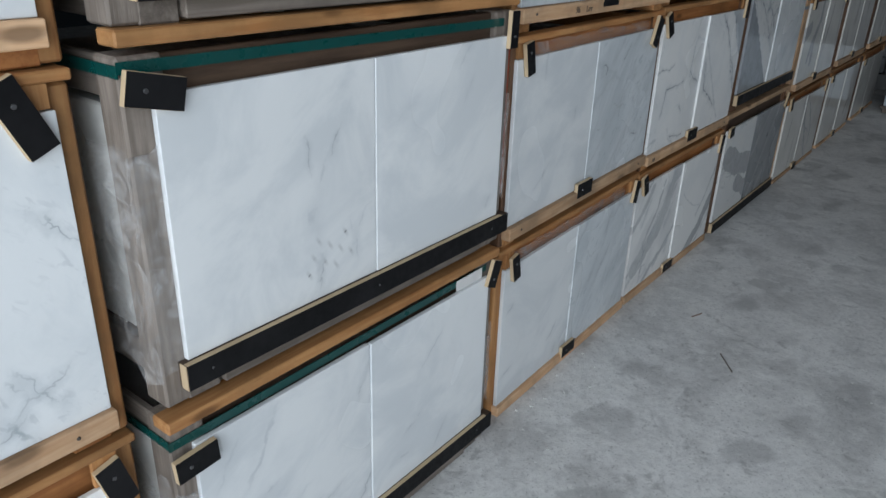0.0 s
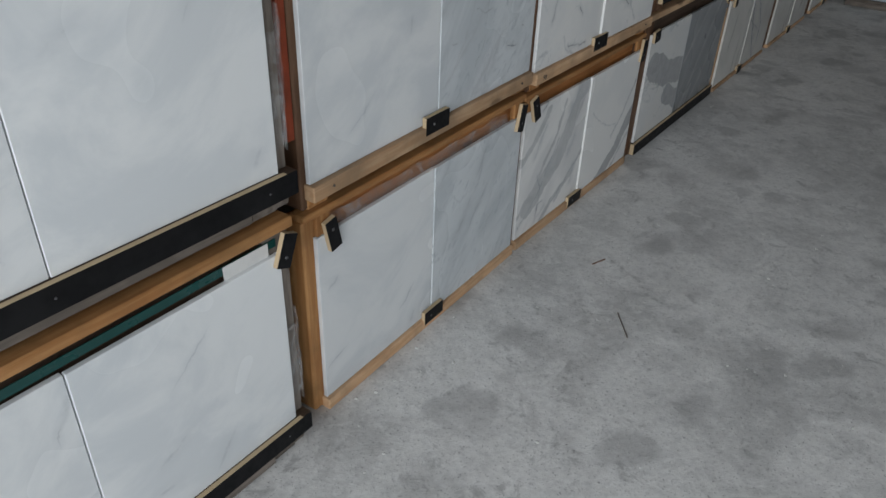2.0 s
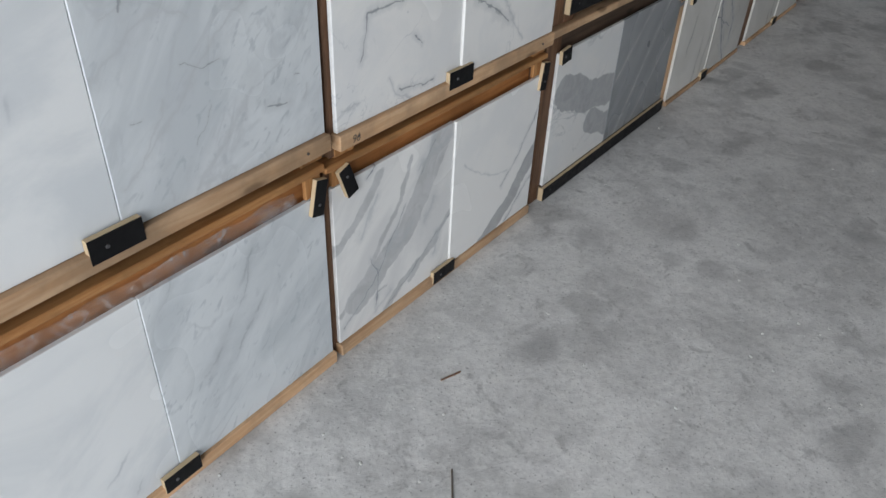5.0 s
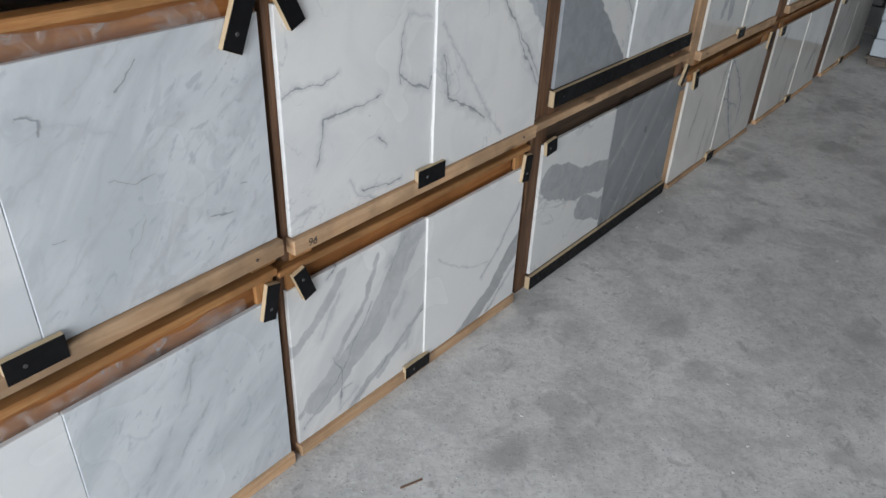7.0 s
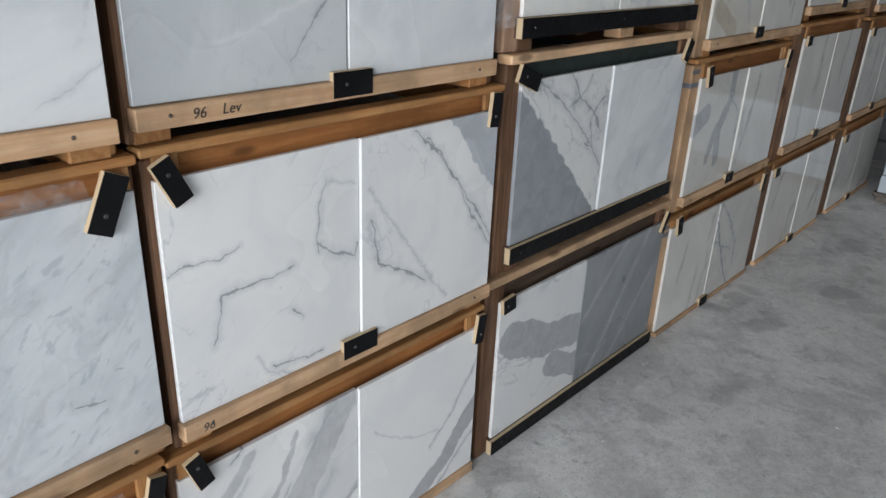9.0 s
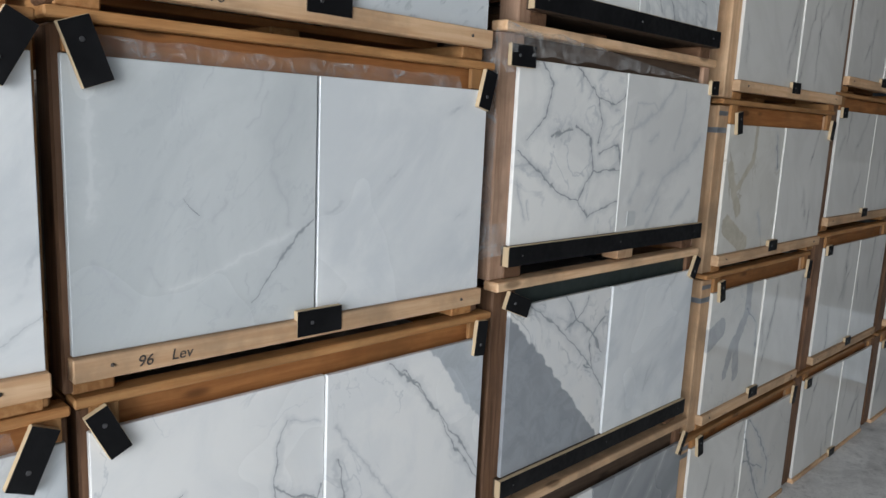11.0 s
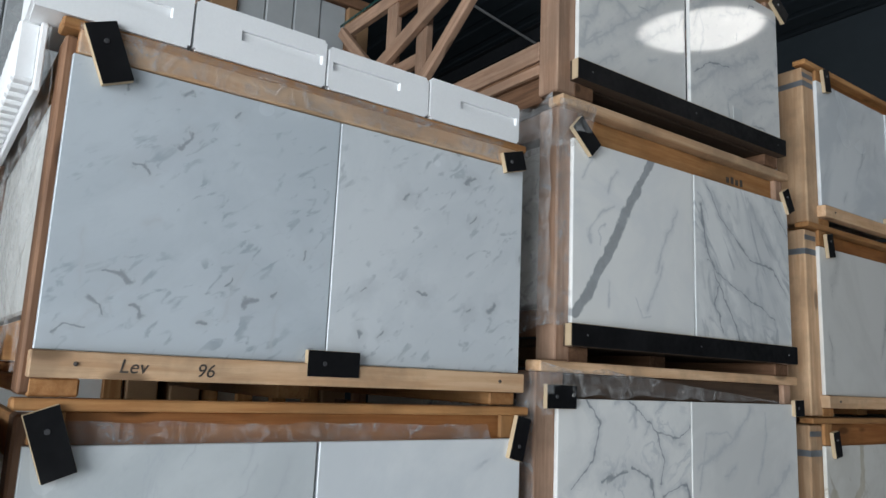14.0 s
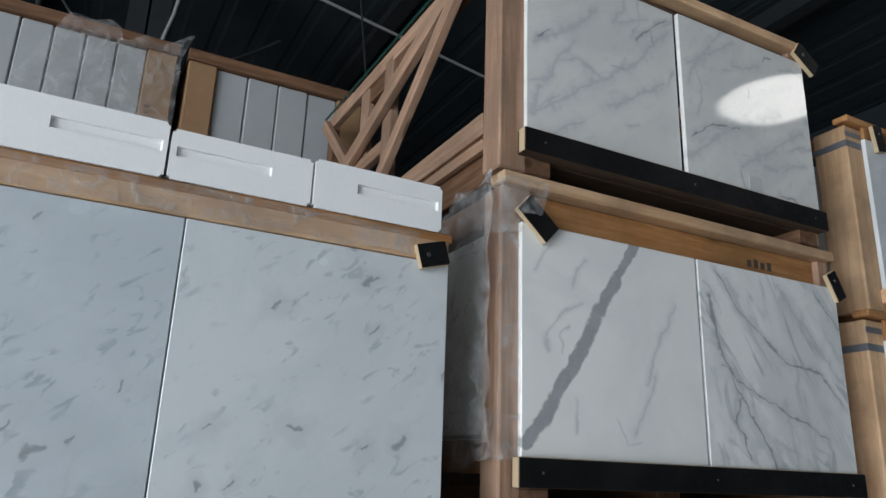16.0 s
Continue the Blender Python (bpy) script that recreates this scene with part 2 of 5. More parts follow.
def concrete_material():
    g = Nodes("worn_concrete")
    p = g.coords()
    broad, mid, fine = g.noise(p, 0.9, 5, 0.6), g.noise(p, 3.6, 6, 0.62, 0.4), g.noise(p, 45, 5, 0.65)
    col = g.mix(g.ramp(mid, 0.38, 0.62), (0.55, 0.548, 0.54), (0.79, 0.787, 0.775))
    col = g.mix(g.ramp(broad, 0.4, 0.65, 0, 0.5), col, (0.63, 0.63, 0.62))
    # damp dark blotches
    q = g.coords(scale=(1.0, 0.8, 1), rot=(0, 0, 25))
    warp = g.n("TexNoise")
    g.put(q, warp.inputs["Vector"])
    warp.inputs["Scale"].default_value, warp.inputs["Detail"].default_value = 6.0, 5.0
    wv = g.n("VectorMath", operation="MULTIPLY_ADD")
    g.put(warp.outputs["Color"], wv.inputs[0])
    wv.inputs[1].default_value = (0.24, 0.24, 0.0)
    g.put(q, wv.inputs[2])
    cell = g.n("TexVoronoi")
    g.put(wv.outputs[0], cell.inputs["Vector"])
    cell.inputs["Scale"].default_value = 5.2
    spots = g.math("MULTIPLY", g.ramp(cell.outputs["Distance"], 0.22, 0.42, 0.40, 0), g.ramp(g.noise(p, 1.9, 2), 0.44, 0.56, 0.1, 1.0))
    # pale scuffs and crumbs of plaster
    scuff = g.noise(p, 9, 8, 0.75, 0.8)
    gate = g.ramp(g.noise(p, 2.4, 3), 0.42, 0.58, 0.15, 1.0)
    worn = g.noise(p, 14, 7, 0.7, 0.5)
    col = g.mix(g.ramp(worn, 0.53, 0.62, 0, 0.55), col, (0.72, 0.72, 0.70))
    col = g.mix(g.ramp(worn, 0.34, 0.44, 0.5, 0), col, (0.30, 0.30, 0.295))
    chip = g.noise(g.coords(rot=(0, 0, 30), scale=(1.0, 0.5, 1)), 26, 6, 0.72, 1.2)
    col = g.mix(g.math("MULTIPLY", g.ramp(chip, 0.54, 0.64, 0, 0.45), gate), col, (0.74, 0.74, 0.72))
    col = g.mix(g.ramp(chip, 0.30, 0.42, 0.28, 0), col, (0.27, 0.27, 0.265))
    col = g.mix(g.math("MULTIPLY", g.ramp(scuff, 0.54, 0.66, 0, 0.85), gate), col, (0.74, 0.74, 0.72))
    col = g.mix(g.ramp(fine, 0.40, 0.7, 0, 0.28), col, (0.31, 0.31, 0.31))
    pit = g.noise(p, 120, 3, 0.7)
    col = g.mix(g.ramp(pit, 0.58, 0.70, 0, 0.7), col, (0.14, 0.14, 0.14))
    col = g.mix(spots, col, (0.25, 0.25, 0.25))
    h = g.math("MULTIPLY_ADD", scuff, 0.8, g.math("MULTIPLY_ADD", fine, 0.5, g.math("MULTIPLY", pit, 0.4)))
    g.bump(g.math("MULTIPLY_ADD", chip, 0.8, h), 0.32, 0.005)
    return g.done(col, g.ramp(mid, 0.3, 0.7, 0.62, 0.85), spec=0.35)


GREY_A, GREY_B, DARK = (0.36, 0.39, 0.42), (0.46, 0.49, 0.52), (0.20, 0.22, 0.24)
SOFT = (0.50, 0.53, 0.56)
M = {
    "white": lambda s: marble("marble_white_%g" % s, cloud=(0.575, 0.61, 0.64), cloudiness=0.75, cscale=4.5, tilt=-35, stretch=1.6, threads=((4, 0.003, SOFT, 40, 40, 0.06, 0.04, 0.14),), seed=s),
    "misty": lambda s: marble("marble_misty_%g" % s, base=(0.72, 0.74, 0.75), cloud=(0.54, 0.575, 0.605), cloudiness=0.8, cscale=5.5, tilt=-40, stretch=1.8,
                              threads=((5, 0.004, SOFT, 45, 30, 0.09, 0.06, 0.2), (3, 0.0018, GREY_A, 50, 30, 0.1, 0.06, 0.2)), seed=s),
    "cool": lambda s: marble("marble_cool_%g" % s, base=(0.63, 0.665, 0.69), cloud=(0.47, 0.51, 0.54), cloudiness=0.75, cscale=7, tilt=-48, stretch=3.0,
                             specks=0.55, speck=(0.36, 0.40, 0.44), veins=((9, 0.04, 0.5, GREY_B, -48, 3.0),), threads=((6, 0.003, GREY_A, 50, 14, 0.07, 0.05, 0.2),), seed=s),
    "thread": lambda s: marble("marble_thread_%g" % s, base=(0.79, 0.79, 0.78), cloudiness=0.4, cscale=4, threads=((5, 0.0022, (0.30, 0.32, 0.34), 35, 60, 0.13, 0.10, 0.35), (5, 0.0028, GREY_B, 50, 40, 0.12, 0.08, 0.3)), seed=s),
    "carrara": lambda s: marble("marble_carrara_%g" % s, base=(0.69, 0.72, 0.74), cloud=(0.56, 0.60, 0.63), cloudiness=0.55, cscale=7, tilt=-40, stretch=1.8,
                                threads=((10, 0.0022, (0.40, 0.44, 0.48), 42, 25, 0.07, 0.03, 0.12), (2, 0.0014, GREY_A, 42, 8, 0.04, 0.1, 0.2)), specks=0.65, seed=s),
    "fleck": lambda s: marble("marble_fleck_%g" % s, base=(0.72, 0.745, 0.76), cloud=(0.57, 0.61, 0.64), cloudiness=0.6, cscale=6, tilt=50, stretch=1.4,
                              threads=((9, 0.0030, (0.33, 0.37, 0.40), -50, 45, 0.16, 0.04, 0.16), (4, 0.002, GREY_A, 30, 40, 0.12, 0.05, 0.15)), specks=0.25, seed=s),
    "warm": lambda s: marble("marble_warm_%g" % s, base=(0.70, 0.69, 0.66), cloud=(0.58, 0.57, 0.54), cloudiness=0.6, cscale=5, tilt=60, stretch=2.0,
                             threads=((4, 0.003, (0.28, 0.28, 0.28), 75, 25, 0.1, 0.1, 0.4),), seed=s, gloss=0.07),
    "slate": lambda s: marble("marble_slate_%g" % s, base=(0.21, 0.225, 0.24), cloud=(0.30, 0.315, 0.33), cloudiness=0.8, cscale=6, tilt=-50, stretch=3.0,
                              bands=((0.05, -0.05, 0.45, 0.5, 0.004, (0.55, 0.56, 0.56), 0.03), (0.0, 0.22, 0.3, 0.5, 0.003, (0.5, 0.5, 0.5), 0.03), (0.2, -0.02, 0.5, 0.30, 0.002, (0.5, 0.5, 0.5), 0.04)), seed=s),
}
MARBLES = {}


def stone(kind, seed):
    key = (kind, seed)
    if key not in MARBLES:
        MARBLES[key] = M[kind](seed)
    return MARBLES[key]


BLACK = plain("black_laminate", (0.007, 0.007, 0.008), 0.48, spec=0.14, vary=0.4, scale=60, bump=0.08)
PLY = plain("plywood_edge", (0.50, 0.38, 0.24), 0.75)
SCREW = plain("screw_steel", (0.12, 0.12, 0.125), 0.45, 0.8)
GREEN = plain("green_strap_plastic", (0.003, 0.055, 0.05), 0.3)
STEEL = plain("steel_strap", (0.20, 0.215, 0.235), 0.5, 0.5)
FOAM = plain("white_polystyrene", (0.82, 0.825, 0.83), 0.8, vary=0.06, scale=220, bump=0.06)
LOAD = plain("wrapped_slab_edges", (0.60, 0.60, 0.575), 0.45, vary=0.45, scale=14)
CARD = plain("brown_cardboard", (0.30, 0.175, 0.09), 0.75)
RIBBED = plain("white_ribbed_sheet", (0.38, 0.40, 0.41), 0.5, vary=0.12)
ROOF = plain("roof_sheet_dark_blue", (0.033, 0.044, 0.053), 0.6, vary=0.3, scale=3)
IRON = plain("dark_painted_steel", (0.03, 0.033, 0.037), 0.5)
BLOCKWALL = plain("grey_block_wall", (0.25, 0.26, 0.27), 0.8, vary=0.35, scale=8)
SHEETWALL = plain("grey_sheet_wall", (0.13, 0.135, 0.14), 0.6, vary=0.25, scale=2)
PALEBLUE = plain("pale_blue_wrap", (0.50, 0.56, 0.62), 0.4)
INK = plain("black_marker_ink", (0.06, 0.048, 0.04), 0.6)
CABLE = plain("pale_cable_sheath", (0.45, 0.45, 0.44), 0.5)
FILM = film_material()
CONCRETE = concrete_material()
GLUE = plain("clear_label_patch", (0.50, 0.52, 0.52), 0.35)

# ---- builders ----


def box_bm(hx, hy, hz, bevel=0.0):
    bm = bmesh.new()
    bmesh.ops.create_cube(bm, size=2.0)
    bmesh.ops.scale(bm, vec=(hx, hy, hz), verts=bm.verts)
    if bevel:
        bmesh.ops.bevel(bm, geom=list(bm.edges), offset=min(bevel, 0.45 * min(hx, hy, hz)), segments=1, affect="EDGES")
    return bm


def part(name, bm, material, parent, label="", at=(0, 0, 0), rot=(0, 0, 0), smooth=False):
    """Links a bmesh as one mesh object under a thing or a part, at a place in the world."""
    me = bpy.data.meshes.new(name)
    bm.to_mesh(me)
    bm.free()
    me.materials.append(material)
    if smooth:
        for f in me.polygons:
            f.use_smooth = True
    ob = new(name, me)
    base = Vector((0, 0, 0))
    up = parent
    while up is not None:
        base = base + Vector(up.location)
        up = up.parent
    ob.parent = parent
    ob.location = Vector(at) - base
    ob.rotation_euler = [radians(a) for a in rot]
    return tagged(ob, label)


def board(name, parent, material, x0, x1, y0, y1, z0, z1, rot=(0, 0, 0), label="", bevel=0.002, sway=0.0):
    r = [rot[i] + random.uniform(-sway, sway) for i in range(3)]
    return part(name, box_bm((x1 - x0) / 2, (y1 - y0) / 2, (z1 - z0) / 2, bevel), material, parent, label,
                ((x0 + x1) / 2, (y0 + y1) / 2, (z0 + z1) / 2), r)


def beam(name, parent, material, a, b, w, d, label=""):
    """A square timber from a to b, w wide across and d deep along y."""
    a, b = Vector(a), Vector(b)
    bm = box_bm((b - a).length / 2, d / 2, w / 2, 0.002)
    ob = part(name, bm, material, parent, label, (a + b) / 2)
    v = b - a
    ob.rotation_euler = (0, -math.atan2(v.z, v.x), 0)
    return ob


def thing(name, at, label, category, group="", kind=""):
    e = new(name)
    e.location = at
    return tagged(e, label, category, group, kind)


def film_sheet(name, parent, corners, nu, nv, rumple, label="crumpled clear plastic film", seed=0):
    """A crumpled sheet between four corners (bottom left, bottom right, top right, top left)."""
    a, b, c, d = [Vector(v) for v in corners]
    bm = bmesh.new()
    nrm = (b - a).cross(d - a).normalized()
    rows = []
    for j in range(nv + 1):
        row = []
        for i in range(nu + 1):
            u, v = i / nu, j / nv
            p = (a * (1 - u) + b * u) * (1 - v) + (d * (1 - u) + c * u) * v
            k = noise.noise(p * 16 + Vector((seed, 0, 0))) + 0.5 * noise.noise(p * 45 + Vector((0, seed, 0)))
            p = p + nrm * (rumple * k)
            if j in (0, nv):
                p = p + (d - a) * (0.16 * noise.noise(p * 13 + Vector((seed, seed, 0))))
            row.append(bm.verts.new(p))
        rows.append(row)
    for j in range(nv):
        for i in range(nu):
            bm.faces.new((rows[j][i], rows[j][i + 1], rows[j + 1][i + 1], rows[j + 1][i]))
    base = (a + c) / 2
    bmesh.ops.translate(bm, verts=bm.verts, vec=-base)
    return part(name, bm, FILM, parent, label, base, smooth=True)


def writing(name, parent, text, at, size, material=INK, facing=90, label="handwritten black marking"):
    cu = bpy.data.curves.new(name, "FONT")
    cu.body, cu.size, cu.extrude, cu.shear = text, size, 0.0004, 0.2
    tmp = new(name, cu)
    me = bpy.data.meshes.new_from_object(tmp.evaluated_get(bpy.context.evaluated_depsgraph_get()))
    bpy.data.objects.remove(tmp)
    bm = bmesh.new()
    bm.from_mesh(me)
    return part(name, bm, material, parent, label, at, (90, 0, facing))


X0 = -1.028          # front face of the displayed slabs
SLAB = 0.012
DEPTH = 0.80


def clip(parent, y, z, angle, w=0.096, h=0.046, x=X0, lean=0.0):
    """A scrap of black-faced plywood screwed on to hold a slab."""
    c = part("clip", box_bm(0.006, w / 2, h / 2, 0.001), PLY, parent, "black-faced plywood retaining clip", (x + 0.0075, y, z), (angle, 0, lean))
    part("face", box_bm(0.001, w / 2 - 0.0006, h / 2 - 0.0006), BLACK, c, "matt black face", c.matrix_basis.translation + base_of(parent) + Vector((0.0068, 0, 0)))
    bm = bmesh.new()
    bmesh.ops.create_cone(bm, cap_ends=True, segments=10, radius1=0.0042, radius2=0.0034, depth=0.002)
    bmesh.ops.rotate(bm, verts=bm.verts, cent=(0, 0, 0), matrix=Matrix.Rotation(radians(90), 3, "Y"))
    part("screw", bm, SCREW, c, "small steel screw head", c.matrix_basis.translation + base_of(parent) + Vector((0.0085, -w * 0.18, 0)))
    return c


def base_of(ob):
    base = Vector((0, 0, 0))
    while ob is not None:
        base = base + Vector(ob.location)
        ob = ob.parent
    return base


def crate(y0, y1, ym, z0, z1, zt, stones, style, clips=(), film=False, strap=None, post=(0.035, 0.02), gap=0.002, label="", rail_over=0.02, body=True, posts=None, tip=0.0, proud=0.001, rail_drop=0.0, topwood=None, pd=0.062, out=0.0, foot=None, turn=0.0):
    """A timber crate of stone slabs with two sample slabs on its front. zt: top of the crate; out, turn: how far it stands out of the row, and its
    turn in degrees."""
    dark = style in ("weathered", "brown")
    foot = foot or (0.085 if dark else 0.065)
    zb = max(0.0, z0 - foot)
    w1 = {"pine": "pine", "orange": "orange", "weathered": "grey", "brown": "brown"}[style]
    wp = posts or {"pine": "brown", "orange": "pine", "weathered": "grey", "brown": "brown"}[style]
    ob = thing("marble_crate", (X0 - DEPTH / 2, (y0 + y1) / 2, zb), label, "crate", "stacked marble crates")
    # slabs, each with its own origin in the lower corner
    for k, (a, b, st) in enumerate(((y0, ym - gap / 2, stones[0]), (ym + gap / 2, y1, stones[1]))):
        bm = box_bm(SLAB / 2, (b - a) / 2, (z1 - z0) / 2, 0.0012)
        bmesh.ops.translate(bm, verts=bm.verts, vec=(-SLAB / 2, (b - a) / 2, (z1 - z0) / 2))
        dx = random.uniform(-0.001, 0.001) + (proud if k else 0.0)
        part("slab", bm, stone(*st) if isinstance(st, tuple) else st, ob, STONE_WORDS.get(st[0] if isinstance(st, tuple) else "x", "polished veined marble slab"),
             (X0 + dx, a, z0), (0, tip, random.uniform(-0.25, 0.25)))
    # ledge that carries the slabs
    if dark:
        led = board("ledge", ob, timber("dark", 1), X0 - 0.02, X0 + 0.012, y0 - 0.012, y1 + max(0.01, post[1]), z0 - 0.05, z0 - 0.001, label="black-faced plywood ledge strip", bevel=0.001)
        board("ledge_face", led, BLACK, X0 + 0.0122, X0 + 0.0140, y0 - 0.0115, y1 + max(0.01, post[1]) - 0.0005, z0 - 0.0495, z0 - 0.0015, bevel=0)
        for f in (0.04, 0.5, 0.96):
            bm = bmesh.new()
            bmesh.ops.create_uvsphere(bm, u_segments=8, v_segments=5, radius=0.0026)
            part("screw", bm, SCREW, led, "", (X0 + 0.0135, y0 + f * (y1 - y0), z0 - 0.025))
        board("ply_edge", led, PLY, X0 - 0.006, X0 + 0.0118, y0 - 0.0135, y0 - 0.0122, z0 - 0.0495, z0 - 0.0015, bevel=0, label="pale plywood edge")
        board("ply_edge", led, PLY, X0 + 0.003, X0 + 0.0135, y0 - 0.011, y1 + 0.009, z0 - 0.0009, z0 - 0.0003, bevel=0, label="pale plywood edge")
        lz = z0 - 0.05
    else:
        if zb > 0.001:
            board("ledge", ob, timber("pale", 1), X0 - 0.02, X0 + 0.013, y0 - 0.004, y1 + 0.004, z0 - 0.038, z0 - 0.001, sway=0.1, label="pale pine ledge board")
            for f in (0.06, 0.93):
                bm = bmesh.new()
                bmesh.ops.create_uvsphere(bm, u_segments=8, v_segments=5, radius=0.0035)
                part("nail", bm, INK, ob, "", (X0 + 0.0135, y0 + f * (y1 - y0), z0 - 0.018))
            lz = z0 - 0.038
        else:
            board("ledge", ob, timber("pale", 1), X0 - 0.02, X0 + 0.010, y0 - 0.004, y1 + 0.004, 0.001, z0 - 0.001, label="pale pine ledge board")
            lz = z0
    # feet and bottom boards behind the ledge
    if lz - zb > 0.008:
        for a in (y0, (y0 + y1) / 2 - 0.03, y1 - 0.065):
            deep = 0.012 if a != (y0 + y1) / 2 - 0.03 else 0.12
            board("foot", ob, timber(w1, 0), X0 - DEPTH, X0 - deep, a, a + 0.065, zb + 0.0005, lz, bevel=0.003)
    if style == "weathered":
        board("skirt", ob, timber("grey", 1), X0 - 0.03, X0 - 0.003, y0 + 0.07, y1 - 0.07, zb + 0.006, lz - 0.001)
    # on dark crates the board's tone has the shade of the recess in it
    board("bottom_board", ob, timber("dark" if dark else "orange", 1), X0 - DEPTH, X0 - (0.03 if dark else 0.16), y0, y1, lz + 0.001, lz + 0.018)
    # posts at the front corners
    pz0 = zb if dark else zb + 0.001
    board("post", ob, timber(wp, 2), X0 - 0.0135 - pd, X0 - 0.0135, y0 - post[0], y0 + 0.03, pz0 + 0.002, zt - 0.022, bevel=0.004, sway=0.15)
    board("post", ob, timber(wp, 2), X0 - 0.075, X0 - 0.0135, y1 - 0.03, y1 + post[1], pz0 + 0.002, zt - 0.022, bevel=0.004, sway=0.15)
    for a in (y0 - post[0], y1 + post[1] - 0.02):
        board("back_post", ob, timber(wp, 2), X0 - DEPTH, X0 - DEPTH + 0.06, a, a + 0.02, pz0, zt - 0.022)
    # top rail and the board set back below it
    rt = 0.024 if dark else 0.017
    board("top_rail", ob, timber("pine" if style != "brown" else "pale", 1), X0 - 0.04, X0 + (0.008 if dark else 0.004), y0 - post[0] - rail_over * 0.4, y1 + post[1], zt - rt - rail_drop, zt - 0.0005 - rail_drop, sway=0.12, bevel=0.003)
    # the dark tone here also puts the recess shade into the wood colour
    board("top_board", ob, timber(topwood or ("orange" if not dark else "dark"), 1), X0 - 0.045, X0 - 0.026, y0 + 0.031, y1 - 0.031, z1 - 0.04, zt - rt - 0.001)
    if not dark:
        for a in (y0 + 0.004, y1 - 0.048):
            board("corner_block", ob, timber("pine", 2), X0 - 0.0125, X0 - 0.002, a, a + 0.044, z1 + 0.002, zt - rt - 0.001, bevel=0.001)
    # side rails and the load inside
    for a in (y0 - post[0] * 0.9, y1 + post[1] * 0.3):
        for h0 in (lz + 0.02, zt - 0.085):
            board("side_rail", ob, timber(w1, 0), X0 - DEPTH + 0.06, X0 - 0.076, a, a + 0.014, h0, h0 + 0.06, bevel=0.002)
    if body:
        board("load", ob, LOAD, X0 - DEPTH + 0.07, X0 - 0.08, y0 - post[0] * 0.72, y1 - 0.005, lz + 0.09, zt - 0.10, bevel=0.004, label="stack of slabs in plastic wrap")
        board("front_slab", ob, LOAD, X0 - 0.060, X0 - 0.046, y0 + 0.031, y1 - 0.031, lz + 0.022, zt - 0.028, label="packing sheet behind the samples")
    if film:
        film_sheet("film", ob, ((X0 - 0.008, y0 + 0.06, z1 - 0.02), (X0 - 0.008, y1 - 0.06, z1 - 0.02), (X0 - 0.018, y1 - 0.07, z1 + 0.028), (X0 - 0.018, y0 + 0.05, z1 + 0.03)), 60, 6, 0.004, seed=y0 + z0)
    if strap:
        board("strap", ob, GREEN, X0 - 0.012, X0 - 0.0105, y0 - post[0] - 0.002, y1, z1 + 0.008 + strap[0], z1 + 0.026 + strap[0], bevel=0, label="green plastic strapping", rot=(strap[1], 0, 0))
        board("strap", ob, GREEN, X0 - 0.5, X0 - 0.0105, y0 - post[0] - 0.003, y0 - post[0] - 0.0015, z1 + 0.008 + strap[0], z1 + 0.026 + strap[0], bevel=0, label="green plastic strapping")
    for c in clips:
        clip(ob, *c)
    ob.location.x += out
    # turned about the middle of its front
    ob.rotation_euler[2] = radians(turn)
    ob.location.y += -math.sin(radians(turn)) * DEPTH / 2
    return ob


STONE_WORDS = {"fleck": "white marble slab with clustered grey veins", "white": "white marble slab with faint clouds", "misty": "white marble slab with misty grey veins", "cool": "blue-grey marble slab with diagonal streaks",
               "thread": "white marble slab with thin dark veins", "carrara": "white marble slab with grey flecks",
               "warm": "polished warm grey marble slab", "slate": "dark grey marble slab with white lines"}

# ---- structure ----


def slab_of(name, material, x0, x1, y0, y1, z0, z1, label="", cat=""):
    ob = board(name, None, material, x0, x1, y0, y1, z0, z1, bevel=0)
    return tagged(ob, label, cat, kind="structure")


slab_of("ground", CONCRETE, -60, 60, -60, 60, -0.20, 0.0, "worn grey concrete floor with dark stains and pale scuffs", "floor")
slab_of("wall_west", ROOF, -10.2, -10.0, -2.2, 9.2, 0.001, 5.2, "dark blue-grey sheet wall far behind the crates", "wall")
slab_of("wall_north", ROOF, -10.0, 5.2, 9.0, 9.2, 0.001, 5.2, "dark sheet wall at the end of the aisle", "wall")
# east wall, out of view, round an assumed opening for the fill light
slab_of("wall_east_a", SHEETWALL, 5.0, 5.2, -2.2, -1.95, 0.001, 5.2, "plain grey sheet wall", "wall")
slab_of("wall_east_b", SHEETWALL, 5.0, 5.2, 1.75, 9.0, 0.001, 5.2, "plain grey sheet wall", "wall")
slab_of("wall_east_c", SHEETWALL, 5.0, 5.2, -1.95, 1.75, 4.1, 5.2, "plain grey sheet wall above the assumed door opening", "wall")
# south wall, also out of view, with the second assumed opening
slab_of("wall_south_a", SHEETWALL, -10.0, -0.75, -2.2, -2.0, 0.001, 5.2, "plain grey sheet wall", "wall")
slab_of("wall_south_b", SHEETWALL, 3.55, 5.0, -2.2, -2.0, 0.001, 5.2, "plain grey sheet wall", "wall")
slab_of("wall_south_c", SHEETWALL, -0.75, 3.55, -2.2, -2.0, 3.9, 5.2, "plain grey sheet wall above the assumed door opening", "wall")


